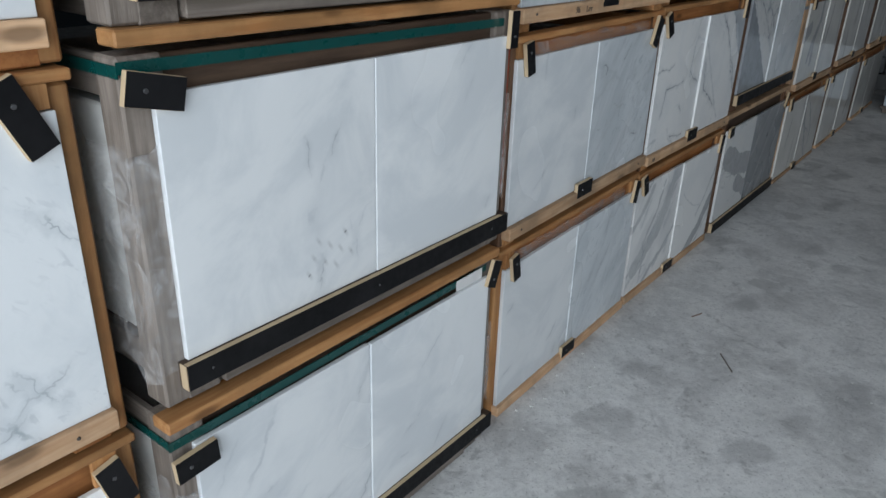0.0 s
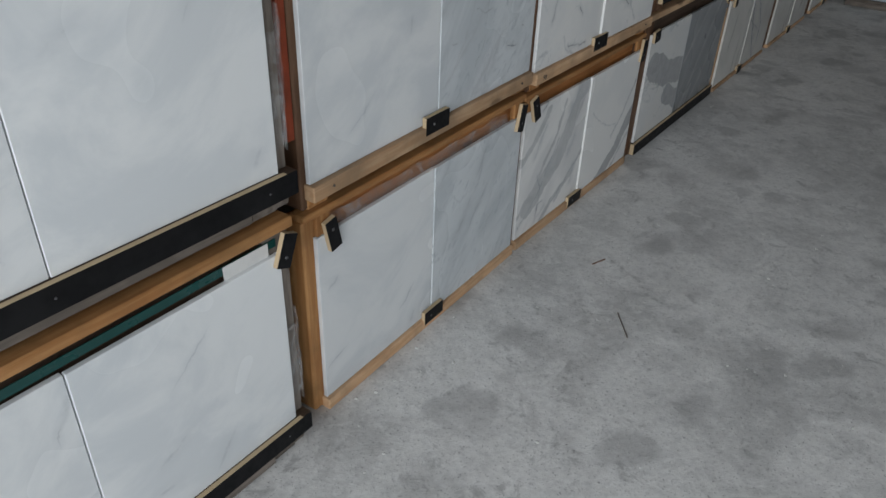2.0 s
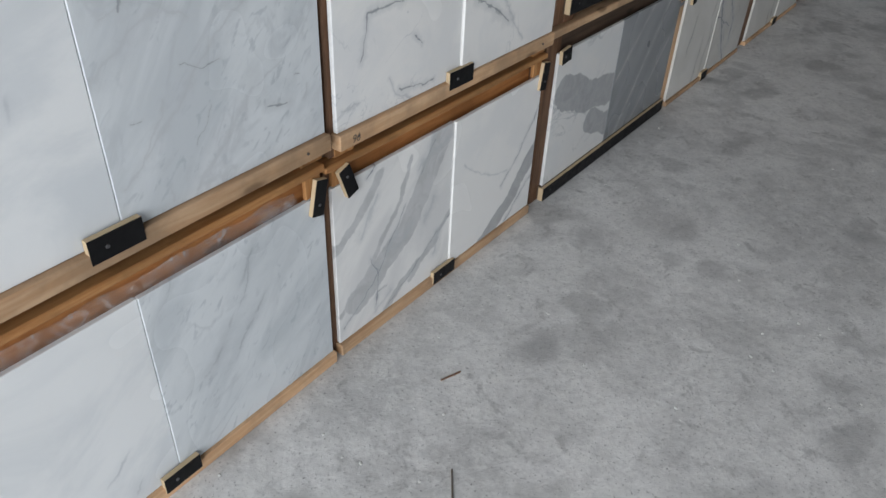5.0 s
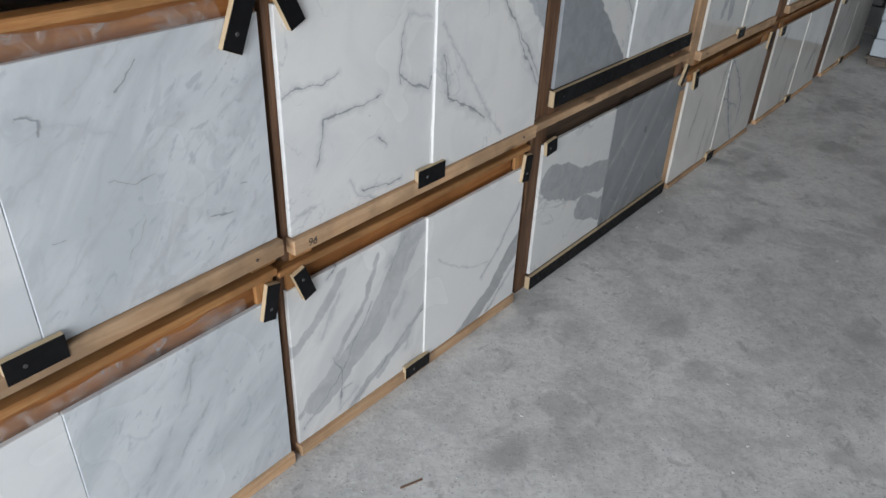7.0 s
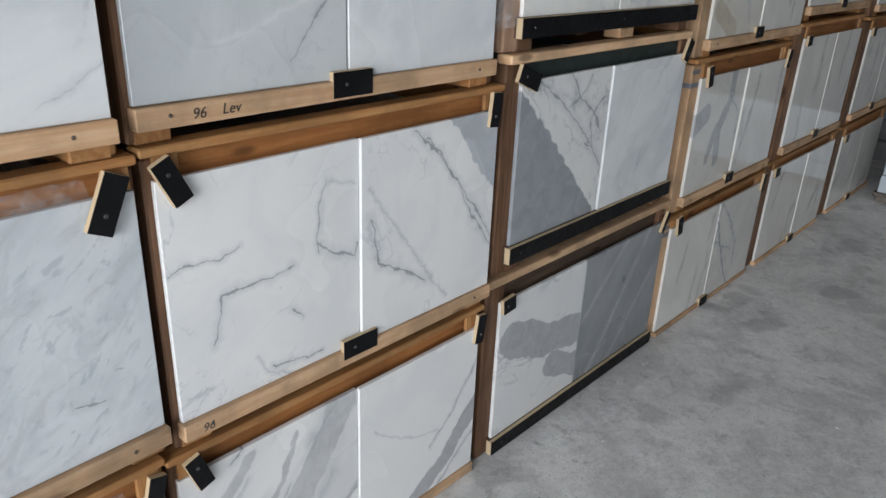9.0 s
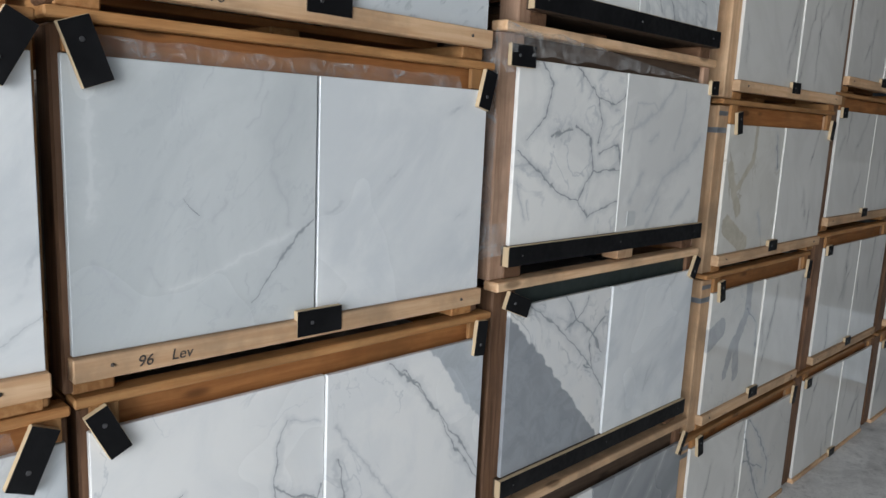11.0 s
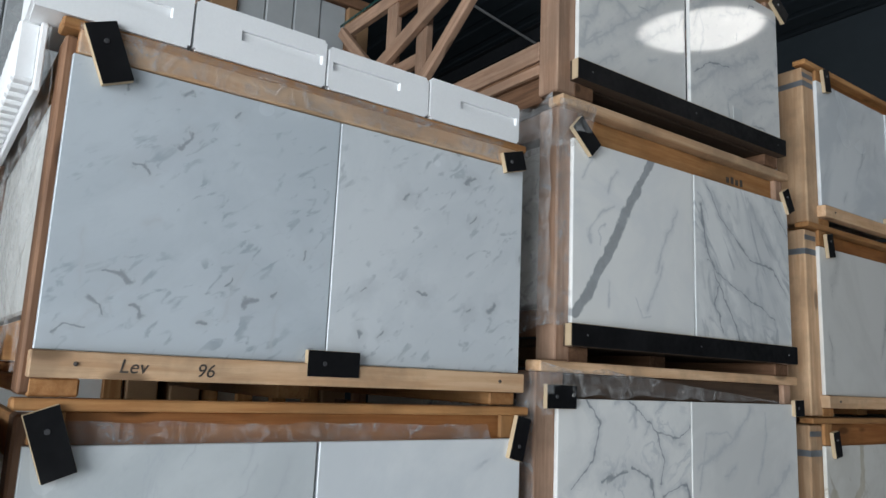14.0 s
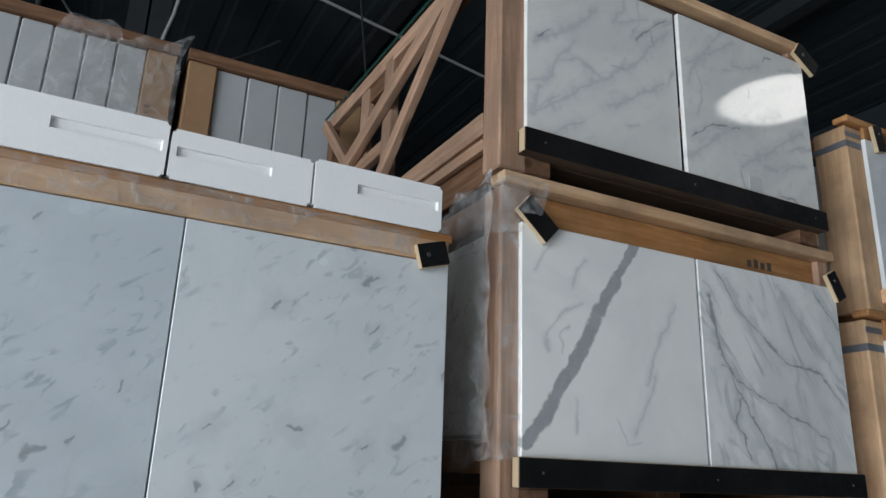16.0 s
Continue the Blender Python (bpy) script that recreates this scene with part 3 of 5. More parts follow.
def roof():
    bm = bmesh.new()
    n = 43
    ys = []
    for i in range(n):
        y = -3.3 + i * 0.3
        ys += [(y, 5.22), (y + 0.19, 5.22), (y + 0.215, 5.227), (y + 0.275, 5.227), (y + 0.30, 5.22)]
    lo = [(bm.verts.new((-10.3, y, z)), bm.verts.new((5.3, y, z + 0.0))) for y, z in ys]
    hi = [(bm.verts.new((-10.3, y, z + 0.03)), bm.verts.new((5.3, y, z + 0.03))) for y, z in ys]
    for i in range(len(ys) - 1):
        bm.faces.new((lo[i][0], lo[i][1], lo[i + 1][1], lo[i + 1][0]))
        bm.faces.new((hi[i][0], hi[i + 1][0], hi[i + 1][1], hi[i][1]))
    ob = part("ceiling", bm, ROOF, None)
    return tagged(ob, "dark blue-grey corrugated metal roof sheeting", "ceiling", kind="structure")


roof()


def roof_beam(name, at, x0, x1, y0, y1, z0, z1):
    ob = thing(name, at, "dark steel roof purlin under the sheeting", "beam", "roof beams", "structure")
    board("web", ob, IRON, x0, x1, (y0 + y1) / 2 - 0.004, (y0 + y1) / 2 + 0.004, z0 + 0.008, z1 - 0.008, bevel=0)
    board("flange", ob, IRON, x0, x1, y0, y1, z0, z0 + 0.008, bevel=0)
    board("flange", ob, IRON, x0, x1, y0, y1, z1 - 0.008, z1, bevel=0)


for yy in (-1.7, -0.5, 2.2, 4.6, 7.0):
    roof_beam("purlin", (0, yy, 5.0), -10.0, 5.0, yy - 0.06, yy + 0.06, 5.03, 5.215)

# ---- the wall of crates ----


def own(name, **kw):
    return marble(name, **kw)


GREYBAND = (0.30, 0.32, 0.34)
# bent veins of the slabs that have a drawing of their own, in each slab's metres
V_C4R4_LEFT = (("f", 0.013, ((0.278, 0.425), (0.179, 0.274), (0.102, 0.145), (0.01, 0.025))), ("s", 0.004, ((0.312, 0.165), (0.244, 0.05))), ("s", 0.004, ((0.367, 0.313), (0.284, 0.15))), ("s", 0.003, ((0.061, 0.392), (0.029, 0.337))), ("s", 0.003, ((0.141, 0.369), (0.115, 0.314))))
V_C4R4_RIGHT = (("d", 0.005, ((0.025, 0.341), (0.055, 0.223), (0.098, 0.147), (0.142, 0.085), (0.185, 0.002))), ("d", 0.003, ((0.05, 0.4), (0.125, 0.313), (0.245, 0.23), (0.357, 0.212), (0.419, 0.146))), ("s", 0.007, ((0.244, 0.402), (0.324, 0.31), (0.416, 0.204))), ("d", 0.003, ((0.053, 0.203), (0.12, 0.162), (0.231, 0.118), (0.36, 0.071))), ("d", 0.004, ((0.098, 0.147), (0.082, 0.094), (0.115, 0.018))), ("s", 0.006, ((0.233, 0.131), (0.26, -0.002))), ("d", 0.003, ((0.36, 0.405), (0.442, 0.325))), ("s", 0.009, ((0.089, 0.378), (0.18, 0.237))))
V_C4R5_LEFT = (("s", 0.008, ((0.014, 0.043), (0.124, 0.115), (0.275, 0.233), (0.402, 0.352))), ("s", 0.006, ((0.024, 0.197), (0.111, 0.269), (0.185, 0.339))), ("s", 0.007, ((0.213, 0.112), (0.372, 0.218))), ("d", 0.003, ((0.298, 0.302), (0.393, 0.382))), ("s", 0.007, ((0.038, -0.004), (0.14, 0.057))))
V_C4R5_RIGHT = (("s", 0.009, ((0.008, 0.053), (0.155, 0.151), (0.328, 0.23))), ("s", 0.006, ((0.026, 0.288), (0.179, 0.386))), ("d", 0.003, ((0.022, 0.101), (0.089, 0.142), (0.179, 0.157))), ("s", 0.008, ((0.169, 0.061), (0.398, 0.198))))
V_C4R3_LEFT = (("d", 0.0035, ((0.091, 0.441), (0.125, 0.389), (0.109, 0.308), (0.04, 0.256))), ("d", 0.004, ((0.198, 0.453), (0.27, 0.406), (0.32, 0.364), (0.347, 0.307), (0.338, 0.249))), ("d", 0.006, ((0.131, 0.271), (0.218, 0.286))), ("d", 0.004, ((0.012, 0.231), (0.105, 0.175), (0.183, 0.116), (0.262, 0.097), (0.329, 0.177), (0.301, 0.264), (0.229, 0.293))), ("s", 0.006, ((0.005, 0.193), (0.063, 0.203), (0.127, 0.161))), ("s", 0.005, ((0.016, 0.154), (0.051, 0.062))), ("d", 0.003, ((0.32, 0.364), (0.408, 0.351), (0.446, 0.381))), ("d", 0.003, ((0.351, 0.22), (0.439, 0.246), (0.456, 0.171), (0.329, 0.177))), ("d", 0.003, ((0.262, 0.097), (0.311, 0.05), (0.384, 0.073), (0.473, 0.095))))
V_C4R3_RIGHT = (("s", 0.006, ((0.023, 0.276), (0.161, 0.337), (0.248, 0.419))), ("s", 0.01, ((0.145, 0.055), (0.23, 0.144), (0.353, 0.204), (0.435, 0.269))), ("s", 0.007, ((0.059, 0.092), (0.111, 0.166))), ("s", 0.007, ((0.297, 0.026), (0.391, 0.101))))
V_C4R2_LEFT = (("d", 0.004, ((0.07, 0.454), (0.173, 0.38), (0.269, 0.317), (0.362, 0.234), (0.439, 0.149))), ("d", 0.005, ((0.225, 0.45), (0.286, 0.379), (0.363, 0.318), (0.415, 0.258))), ("d", 0.003, ((0.33, 0.437), (0.311, 0.391), (0.238, 0.354))), ("d", 0.004, ((0.412, 0.361), (0.351, 0.303), (0.38, 0.213), (0.334, 0.239))), ("s", 0.005, ((0.195, 0.392), (0.316, 0.358))))
V_C3R2_LEFT = (("d", 0.002, ((0.007, 0.304), (0.044, 0.31), (0.108, 0.303), (0.15, 0.316))), ("d", 0.0025, ((0.082, 0.136), (0.1, 0.199), (0.105, 0.228), (0.159, 0.235), (0.217, 0.23), (0.264, 0.249))), ("d", 0.0025, ((0.355, 0.4), (0.339, 0.361), (0.33, 0.307), (0.329, 0.257))), ("d", 0.0035, ((0.329, 0.276), (0.371, 0.245), (0.425, 0.22), (0.433, 0.249))), ("d", 0.002, ((0.261, 0.152), (0.285, 0.123))), ("s", 0.003, ((0.171, 0.069), (0.193, 0.033), (0.256, -0.0))), ("d", 0.002, ((0.209, 0.04), (0.291, 0.022), (0.335, 0.027))), ("s", 0.003, ((0.363, 0.398), (0.431, 0.379))), ("s", 0.003, ((0.02, 0.052), (0.074, 0.048))))
V_C3R2_RIGHT = (("d", 0.003, ((0.158, 0.465), (0.244, 0.407), (0.308, 0.319), (0.406, 0.201), (0.487, 0.082))), ("d", 0.0025, ((0.199, 0.447), (0.294, 0.343), (0.352, 0.244), (0.476, 0.069))), ("s", 0.003, ((0.022, 0.355), (0.112, 0.241), (0.203, 0.114), (0.28, 0.019))), ("d", 0.0045, ((0.033, 0.287), (0.055, 0.186), (0.127, 0.136), (0.205, 0.09))))
V_C3R1_LEFT = (("f", 0.042, ((0.069, 0.1), (0.256, 0.211), (0.352, 0.341), (0.408, 0.444))), ("f", 0.008, ((0.01, 0.083), (0.111, 0.167), (0.236, 0.328), (0.277, 0.425))), ("f", 0.014, ((0.0, 0.286), (0.082, 0.34), (0.16, 0.43))), ("f", 0.008, ((0.277, 0.043), (0.369, 0.109), (0.462, 0.195))), ("f", 0.012, ((0.144, -0.031), (0.255, 0.057), (0.393, 0.115))), ("d", 0.002, ((0.017, 0.04), (0.15, 0.142), (0.256, 0.3))), ("d", 0.002, ((0.123, -0.037), (0.277, 0.063), (0.458, 0.178))))
V_C3R1_RIGHT = (("f", 0.03, ((0.166, -0.015), (0.317, 0.08), (0.463, 0.236))), ("d", 0.003, ((0.297, 0.003), (0.393, 0.087), (0.48, 0.144))), ("d", 0.0025, ((0.248, 0.156), (0.314, 0.207), (0.39, 0.295), (0.45, 0.389))), ("s", 0.002, ((0.047, 0.307), (0.185, 0.215), (0.271, 0.196))))
V_C2R2_RIGHT = (("d", 0.004, ((0.334, 0.104), (0.38, 0.101))), ("d", 0.003, ((0.046, 0.378), (0.076, 0.366), (0.075, 0.344))), ("s", 0.005, ((0.124, 0.38), (0.169, 0.421), (0.194, 0.45))), ("d", 0.003, ((0.236, 0.415), (0.199, 0.379))), ("s", 0.008, ((0.005, 0.253), (0.081, 0.311), (0.142, 0.339))), ("s", 0.014, ((0.159, 0.011), (0.231, 0.086), (0.303, 0.152))), ("s", 0.006, ((0.072, 0.112), (0.203, 0.242), (0.304, 0.313))))
# the upright l path paints a pale reflection near the slab's left edge
V_C3R3_LEFT = (("s", 0.004, ((0.382, 0.419), (0.366, 0.368), (0.339, 0.327), (0.335, 0.277), (0.366, 0.224), (0.379, 0.182))), ("d", 0.0025, ((0.427, 0.189), (0.369, 0.131), (0.326, 0.074), (0.304, 0.047))), ("s", 0.004, ((0.04, 0.145), (0.057, 0.121), (0.096, 0.075))), ("l", 0.009, ((0.039, 0.391), (0.037, 0.28), (0.034, 0.211))), ("d", 0.0018, ((0.175, 0.236), (0.2, 0.206))), ("l", 0.004, ((0.151, 0.09), (0.249, 0.11), (0.323, 0.146), (0.428, 0.178))), ("s", 0.003, ((0.226, 0.195), (0.255, 0.231))))
V_C3R4_LEFT = (("s", 0.0025, ((0.041, 0.029), (0.079, 0.072), (0.107, 0.106))), ("s", 0.003, ((0.035, 0.176), (0.042, 0.143), (0.041, 0.092))), ("s", 0.003, ((0.089, 0.06), (0.083, 0.081), (0.092, 0.1))), ("s", 0.004, ((0.124, 0.189), (0.146, 0.198))), ("s", 0.004, ((0.257, 0.059), (0.264, 0.107), (0.282, 0.148))), ("s", 0.003, ((0.339, 0.024), (0.351, 0.09))))
V_C4R1_LEFT = (("f", 0.06, ((0.067, 0.326), (0.248, 0.251), (0.434, 0.227))), ("f", 0.045, ((0.299, 0.14), (0.454, 0.076))))
c3r2_right = own("marble_corner_grey", base=(0.79, 0.79, 0.78), cloudiness=0.35, veins=((6, 0.012, 0.5, GREY_B, 50, 2.0),),
                 paths=V_C3R2_RIGHT + (("f", 0.08, ((0.34, 0.517), (0.56, 0.252))),), tint=(0.37, 0.40, 0.43), seed=11.3)
c3r1_right = own("marble_wedge_grey", base=(0.79, 0.79, 0.78), cloudiness=0.3, paths=V_C3R1_RIGHT, tint=(0.33, 0.34, 0.35), seed=12.1)
c2r2_right = own("marble_cool_streaks", base=(0.63, 0.665, 0.69), cloud=(0.47, 0.51, 0.54), cloudiness=0.75, cscale=7, tilt=-48, stretch=3.0, specks=0.5, speck=(0.36, 0.40, 0.44),
                 veins=((9, 0.04, 0.5, GREY_B, -48, 3.0),), paths=V_C2R2_RIGHT, squiggles=(("s", 10, 0.003, 45, 14, 0.06), ("d", 5, 0.0014, 45, 20, 0.03)), seed=4.9)
c3r2_left = own("marble_thin_veins", base=(0.79, 0.79, 0.78), cloudiness=0.4, cscale=4, veins=((6, 0.012, 0.5, GREY_B, -30, 1.3),), paths=V_C3R2_LEFT, seed=6.5)
c3r3_left = own("marble_veiled", base=(0.58, 0.61, 0.62), cloud=(0.46, 0.495, 0.51), cloudiness=0.7, cscale=4.5, tilt=-60, stretch=2.0, veins=((10, 0.02, 0.5, GREY_B, -60, 1.8),), specks=0.12, paths=V_C3R3_LEFT, squiggles=(("s", 8, 0.002, 55, 40, 0.03),), seed=7.2)
c3r4_left = own("marble_blue_flecks", base=(0.52, 0.565, 0.60), cloud=(0.44, 0.485, 0.52), cloudiness=0.6, cscale=6, tilt=-40, stretch=1.6, paths=V_C3R4_LEFT,
                squiggles=(("d", 16, 0.0042, 45, 40, 0.013),),
                specks=0.8, speck=(0.33, 0.37, 0.41), seed=8.1)
c3r4_right = own("marble_pale_flecks", base=(0.63, 0.66, 0.68), cloud=(0.53, 0.57, 0.60), cloudiness=0.55, cscale=6, tilt=-40, stretch=1.6,
                 squiggles=(("d", 14, 0.0038, 40, 35, 0.014),),
                 specks=0.65, speck=(0.36, 0.40, 0.43), seed=8.6)
c4r3_left = own("marble_bold_rings", base=(0.80, 0.80, 0.78), cloud=(0.62, 0.63, 0.63), cloudiness=0.4, cscale=6, veins=((7, 0.03, 0.55, GREY_B, -50, 1.4),), paths=V_C4R3_LEFT, squiggles=(("s", 8, 0.004, 50, 60, 0.05),), seed=10.1, gloss=0.14)
c4r3_right = own("marble_smudged", base=(0.74, 0.74, 0.72), cloud=(0.58, 0.585, 0.58), cloudiness=0.6, cscale=5.5, tilt=-45, stretch=1.8, paths=V_C4R3_RIGHT, squiggles=(("s", 8, 0.004, 50, 30, 0.05),), seed=10.4, gloss=0.14)
c4r5_left = own("marble_mirror_dark", base=(0.74, 0.74, 0.72), cloud=(0.52, 0.53, 0.54), cloudiness=0.5, cscale=6, tilt=-38, stretch=2.4, specks=0.15, paths=V_C4R5_LEFT, squiggles=(("s", 14, 0.004, 38, 22, 0.06), ("d", 5, 0.002, 40, 30, 0.03)), seed=20.3, gloss=0.05)
c4r5_right = own("marble_mirror_light", base=(0.74, 0.74, 0.72), cloud=(0.54, 0.55, 0.56), cloudiness=0.5, cscale=6, tilt=-38, stretch=2.4, specks=0.15, paths=V_C4R5_RIGHT, squiggles=(("s", 14, 0.004, 38, 22, 0.06), ("d", 4, 0.002, 40, 30, 0.03)), seed=20.8, gloss=0.05)
SPOT = (0.10, 0.11, 0.12)
c1r2_left = own("marble_stained", base=(0.72, 0.74, 0.75), cloud=(0.54, 0.575, 0.605), cloudiness=0.8, cscale=5.5, tilt=-40, stretch=1.5, threads=((4, 0.004, SOFT, 60, 40, 0.1, 0.06, 0.2), (3, 0.0018, GREY_A, 70, 20, 0.1, 0.06, 0.15)),
                bands=tuple((0.27 + 0.014 * k, 0.055 + 0.022 * ((k * 7) % 5) * 0.7, 0.278 + 0.014 * k, 0.060 + 0.022 * ((k * 7) % 5) * 0.7, 0.0016, SPOT, 0.0, True) for k in range(9)), seed=41.3)
c3r1_left = own("marble_broad_streaks", base=(0.79, 0.79, 0.78), cloud=(0.56, 0.57, 0.58), cloudiness=0.6, cscale=8, tilt=-50, stretch=4.0, paths=V_C3R1_LEFT, squiggles=(("s", 9, 0.007, 50, 9, 0.11), ("d", 4, 0.002, 50, 9, 0.08)), tint=(0.44, 0.45, 0.46), seed=31.7)
c4r1_left = own("marble_ragged_patch", base=(0.70, 0.70, 0.69), cloudiness=0.4, veins=((6, 0.02, 0.6, GREY_A, -20, 1.5),), paths=V_C4R1_LEFT, tint=(0.31, 0.32, 0.33), seed=13.7)
c4r2_left = own("marble_grey_triangle", base=(0.70, 0.70, 0.69), cloudiness=0.4, veins=((9, 0.03, 0.7, GREY_A, 45, 1.6),), paths=V_C4R2_LEFT + (("f", 0.19, ((-0.11, 0.27), (0.29, -0.124))),), tint=(0.22, 0.24, 0.265), seed=14.9, gloss=0.1)
c4r4_left = own("marble_dark_diagonal", base=(0.79, 0.79, 0.77), cloudiness=0.35, paths=V_C4R4_LEFT, squiggles=(("s", 8, 0.002, 60, 14, 0.05),), tint=(0.27, 0.285, 0.295), seed=15.2, gloss=0.12)
c4r4_right = own("marble_branching", base=(0.77, 0.78, 0.77), cloud=(0.52, 0.54, 0.55), cloudiness=0.55, cscale=6, tilt=55, stretch=2.5, veins=((8, 0.035, 0.7, GREY_A, 58, 3.0), (5, 0.03, 0.5, GREY_B, 55, 3.0)), paths=V_C4R4_RIGHT, squiggles=(("s", 8, 0.003, -55, 20, 0.06),), seed=16.4, gloss=0.14)
c5r1_stone = own("marble_dark_branch", base=(0.62, 0.61, 0.58), cloud=(0.50, 0.49, 0.47), cloudiness=0.5, veins=((5, 0.012, 0.6, (0.3, 0.3, 0.3), 60, 2.0),),
                 paths=(("d", 0.007, ((0.03, 0.465), (-0.01, 0.38), (0.06, 0.26), (0.24, 0.0))), ("d", 0.006, ((0.10, 0.38), (0.26, 0.20), (0.27, 0.09))), ("d", 0.004, ((0.01, 0.27), (0.21, 0.18))), ("d", 0.004, ((0.03, 0.44), (0.10, 0.38)))), seed=17.8, gloss=0.08)
c5r2_stone = own("marble_smoke_plume", base=(0.64, 0.63, 0.60), cloud=(0.52, 0.51, 0.48), cloudiness=0.5, veins=((6, 0.02, 0.6, GREY_A, 60, 2.0),),
                 paths=(("f", 0.026, ((0.305, 0.49), (0.305, 0.345), (0.23, 0.23), (0.25, 0.10))), ("f", 0.040, ((0.0, 0.275), (0.09, 0.31))), ("f", 0.02, ((0.16, 0.12), (0.21, 0.24))), ("d", 0.004, ((0.30, 0.35), (0.40, 0.28), (0.42, 0.15)))), tint=(0.34, 0.35, 0.36), seed=18.3, gloss=0.08)
c5r3_stone = own("marble_gold_vein", base=(0.68, 0.665, 0.62), cloud=(0.56, 0.54, 0.49), cloudiness=0.5, veins=((5, 0.02, 0.6, (0.36, 0.31, 0.23), 70, 2.0),),
                 paths=(("f", 0.014, ((0.22, 0.45), (0.208, 0.32), (0.10, 0.22))), ("f", 0.022, ((0.04, 0.30), (0.08, 0.226), (0.125, 0.145))), ("f", 0.035, ((0.05, 0.10), (0.20, 0.02))), ("s", 0.008, ((0.30, 0.134), (0.34, 0.048))), ("d", 0.004, ((0.40, 0.42), (0.43, 0.30)))), tint=(0.46, 0.42, 0.34), seed=19.6, gloss=0.08)

PINE_LABEL = "pine crate of marble with two sample slabs on its front"
GREY_LABEL = "weathered grey wooden crate with white marble samples and black ledge"
BROWN_LABEL = "brown wooden crate with veined marble samples and black ledge"

# column beside the start
crate(-0.46, 0.458, 0.0, 0.06, 0.515, 0.590, (("thread", 1.1), ("thread", 1.2)), "orange", ((0.44, 0.515, -75),), label="orange pine crate of veined marble on the floor", post=(0.02, 0.03))
crate(-0.46, 0.458, 0.0, 0.657, 1.150, 1.205, (("carrara", 2.1), ("fleck", 2.6)), "orange", ((0.408, 1.148, -66, 0.11),), label="orange pine crate of veined marble in a stack", post=(0.02, 0.03))
crate(-0.46, 0.458, 0.0, 1.272, 1.72, 1.785, (("white", 3.1), ("white", 3.2)), "orange", (), label="orange pine crate of white marble in a stack", post=(0.02, 0.03))
# weathered crates with green strapping, standing out of the row
OUT = 0.062
crate(0.562, 1.462, 1.008, 0.100, 0.548, 0.632, (("misty", 1.5), ("white", 1.6)), "weathered", ((0.556, 0.522, 4, 0.086), (1.470, 0.555, 68, 0.075, 0.036)), strap=(0.0, 0.6), rail_drop=0.010, label=GREY_LABEL, post=(0.042, 0.035), out=OUT, foot=0.100)
crate(0.570, 1.478, 1.031, 0.718, 1.163, 1.240, (c1r2_left, ("white", 2.9)), "weathered", ((0.567, 1.170, -13, 0.094, 0.050), (1.490, 1.177, 88, 0.085, 0.03)), strap=(0.018, -0.6), rail_drop=-0.016, label=GREY_LABEL, post=(0.042, 0.035), out=OUT)
crate(0.570, 1.471, 1.020, 1.341, 1.764, 1.83, (("white", 3.6), ("white", 3.7)), "weathered", (), label=GREY_LABEL, post=(0.042, 0.035), out=OUT)
# pine crates
crate(1.600, 2.515, 2.050, 0.035, 0.500, 0.570, (("white", 4.1), ("cool", 4.2)), "pine", ((1.640, 0.500, -78, 0.08, 0.036), (2.045, 0.040, 0, 0.09, 0.04), (2.492, 0.503, 76, 0.085, 0.034)), film=True, label=PINE_LABEL, posts="pine", post=(0.030, 0.008), out=0.014, turn=1.4, gap=0.001, proud=0.0)
crate(1.590, 2.535, 2.058, 0.636, 1.089, 1.147, (("white", 4.6), c2r2_right), "pine", ((1.630, 1.090, -78, 0.085, 0.036), (2.035, 0.638, 0, 0.10, 0.046), (2.485, 1.080, 66, 0.10, 0.042)), film=True, label=PINE_LABEL, posts="brown", post=(0.014, 0.008), out=0.014, turn=1.6, gap=0.001, proud=0.0)
c2r3 = crate(1.605, 2.508, 2.080, 1.213, 1.665, 1.722, (("cool", 5.3), ("misty", 5.5)), "pine", ((2.474, 1.668, 60), (2.07, 1.214, 0)), film=True, label=PINE_LABEL, posts="pine", post=(0.020, 0.008), out=0.015)
writing("marking", c2r3, "96", (X0 + 0.0285, 1.86, 1.184), 0.025)
writing("marking", c2r3, "Lev", (X0 + 0.0285, 1.92, 1.184), 0.025)

crate(2.545, 3.440, 3.002, 0.035, 0.494, 0.556, (c3r1_left, c3r1_right), "pine", proud=0.005, clips= ((2.585, 0.503, -70, 0.08, 0.036), (2.965, 0.032, 0, 0.10, 0.04), (3.437, 0.492, 82, 0.085, 0.034)), label=PINE_LABEL, post=(0.012, 0.02))
c3r2 = crate(2.568, 3.462, 3.010, 0.620, 1.095, 1.154, (c3r2_left, c3r2_right), "pine", proud=0.005, clips= ((2.594, 1.093, -64, 0.085, 0.038), (3.0, 0.623, 0, 0.10, 0.046), (3.44, 1.098, 84, 0.085, 0.034)), label=PINE_LABEL, post=(0.012, 0.02))
writing("marking", c3r2, "96", (X0 + 0.0135, 2.60, 0.590), 0.026)
c3r3 = crate(2.550, 3.428, 2.983, 1.220, 1.667, 1.730, (c3r3_left, ("white", 7.4)), "pine", gap=0.005, proud=0.001, clips= ((2.581, 1.671, -70), (3.418, 1.668, 76, 0.085, 0.036), (2.985, 1.212, 0, 0.10, 0.05)), film=True, label=PINE_LABEL, post=(0.012, 0.02))
writing("marking", c3r3, "96", (X0 + 0.0135, 2.64, 1.191), 0.026)
writing("marking", c3r3, "Lev", (X0 + 0.0135, 2.695, 1.192), 0.026)
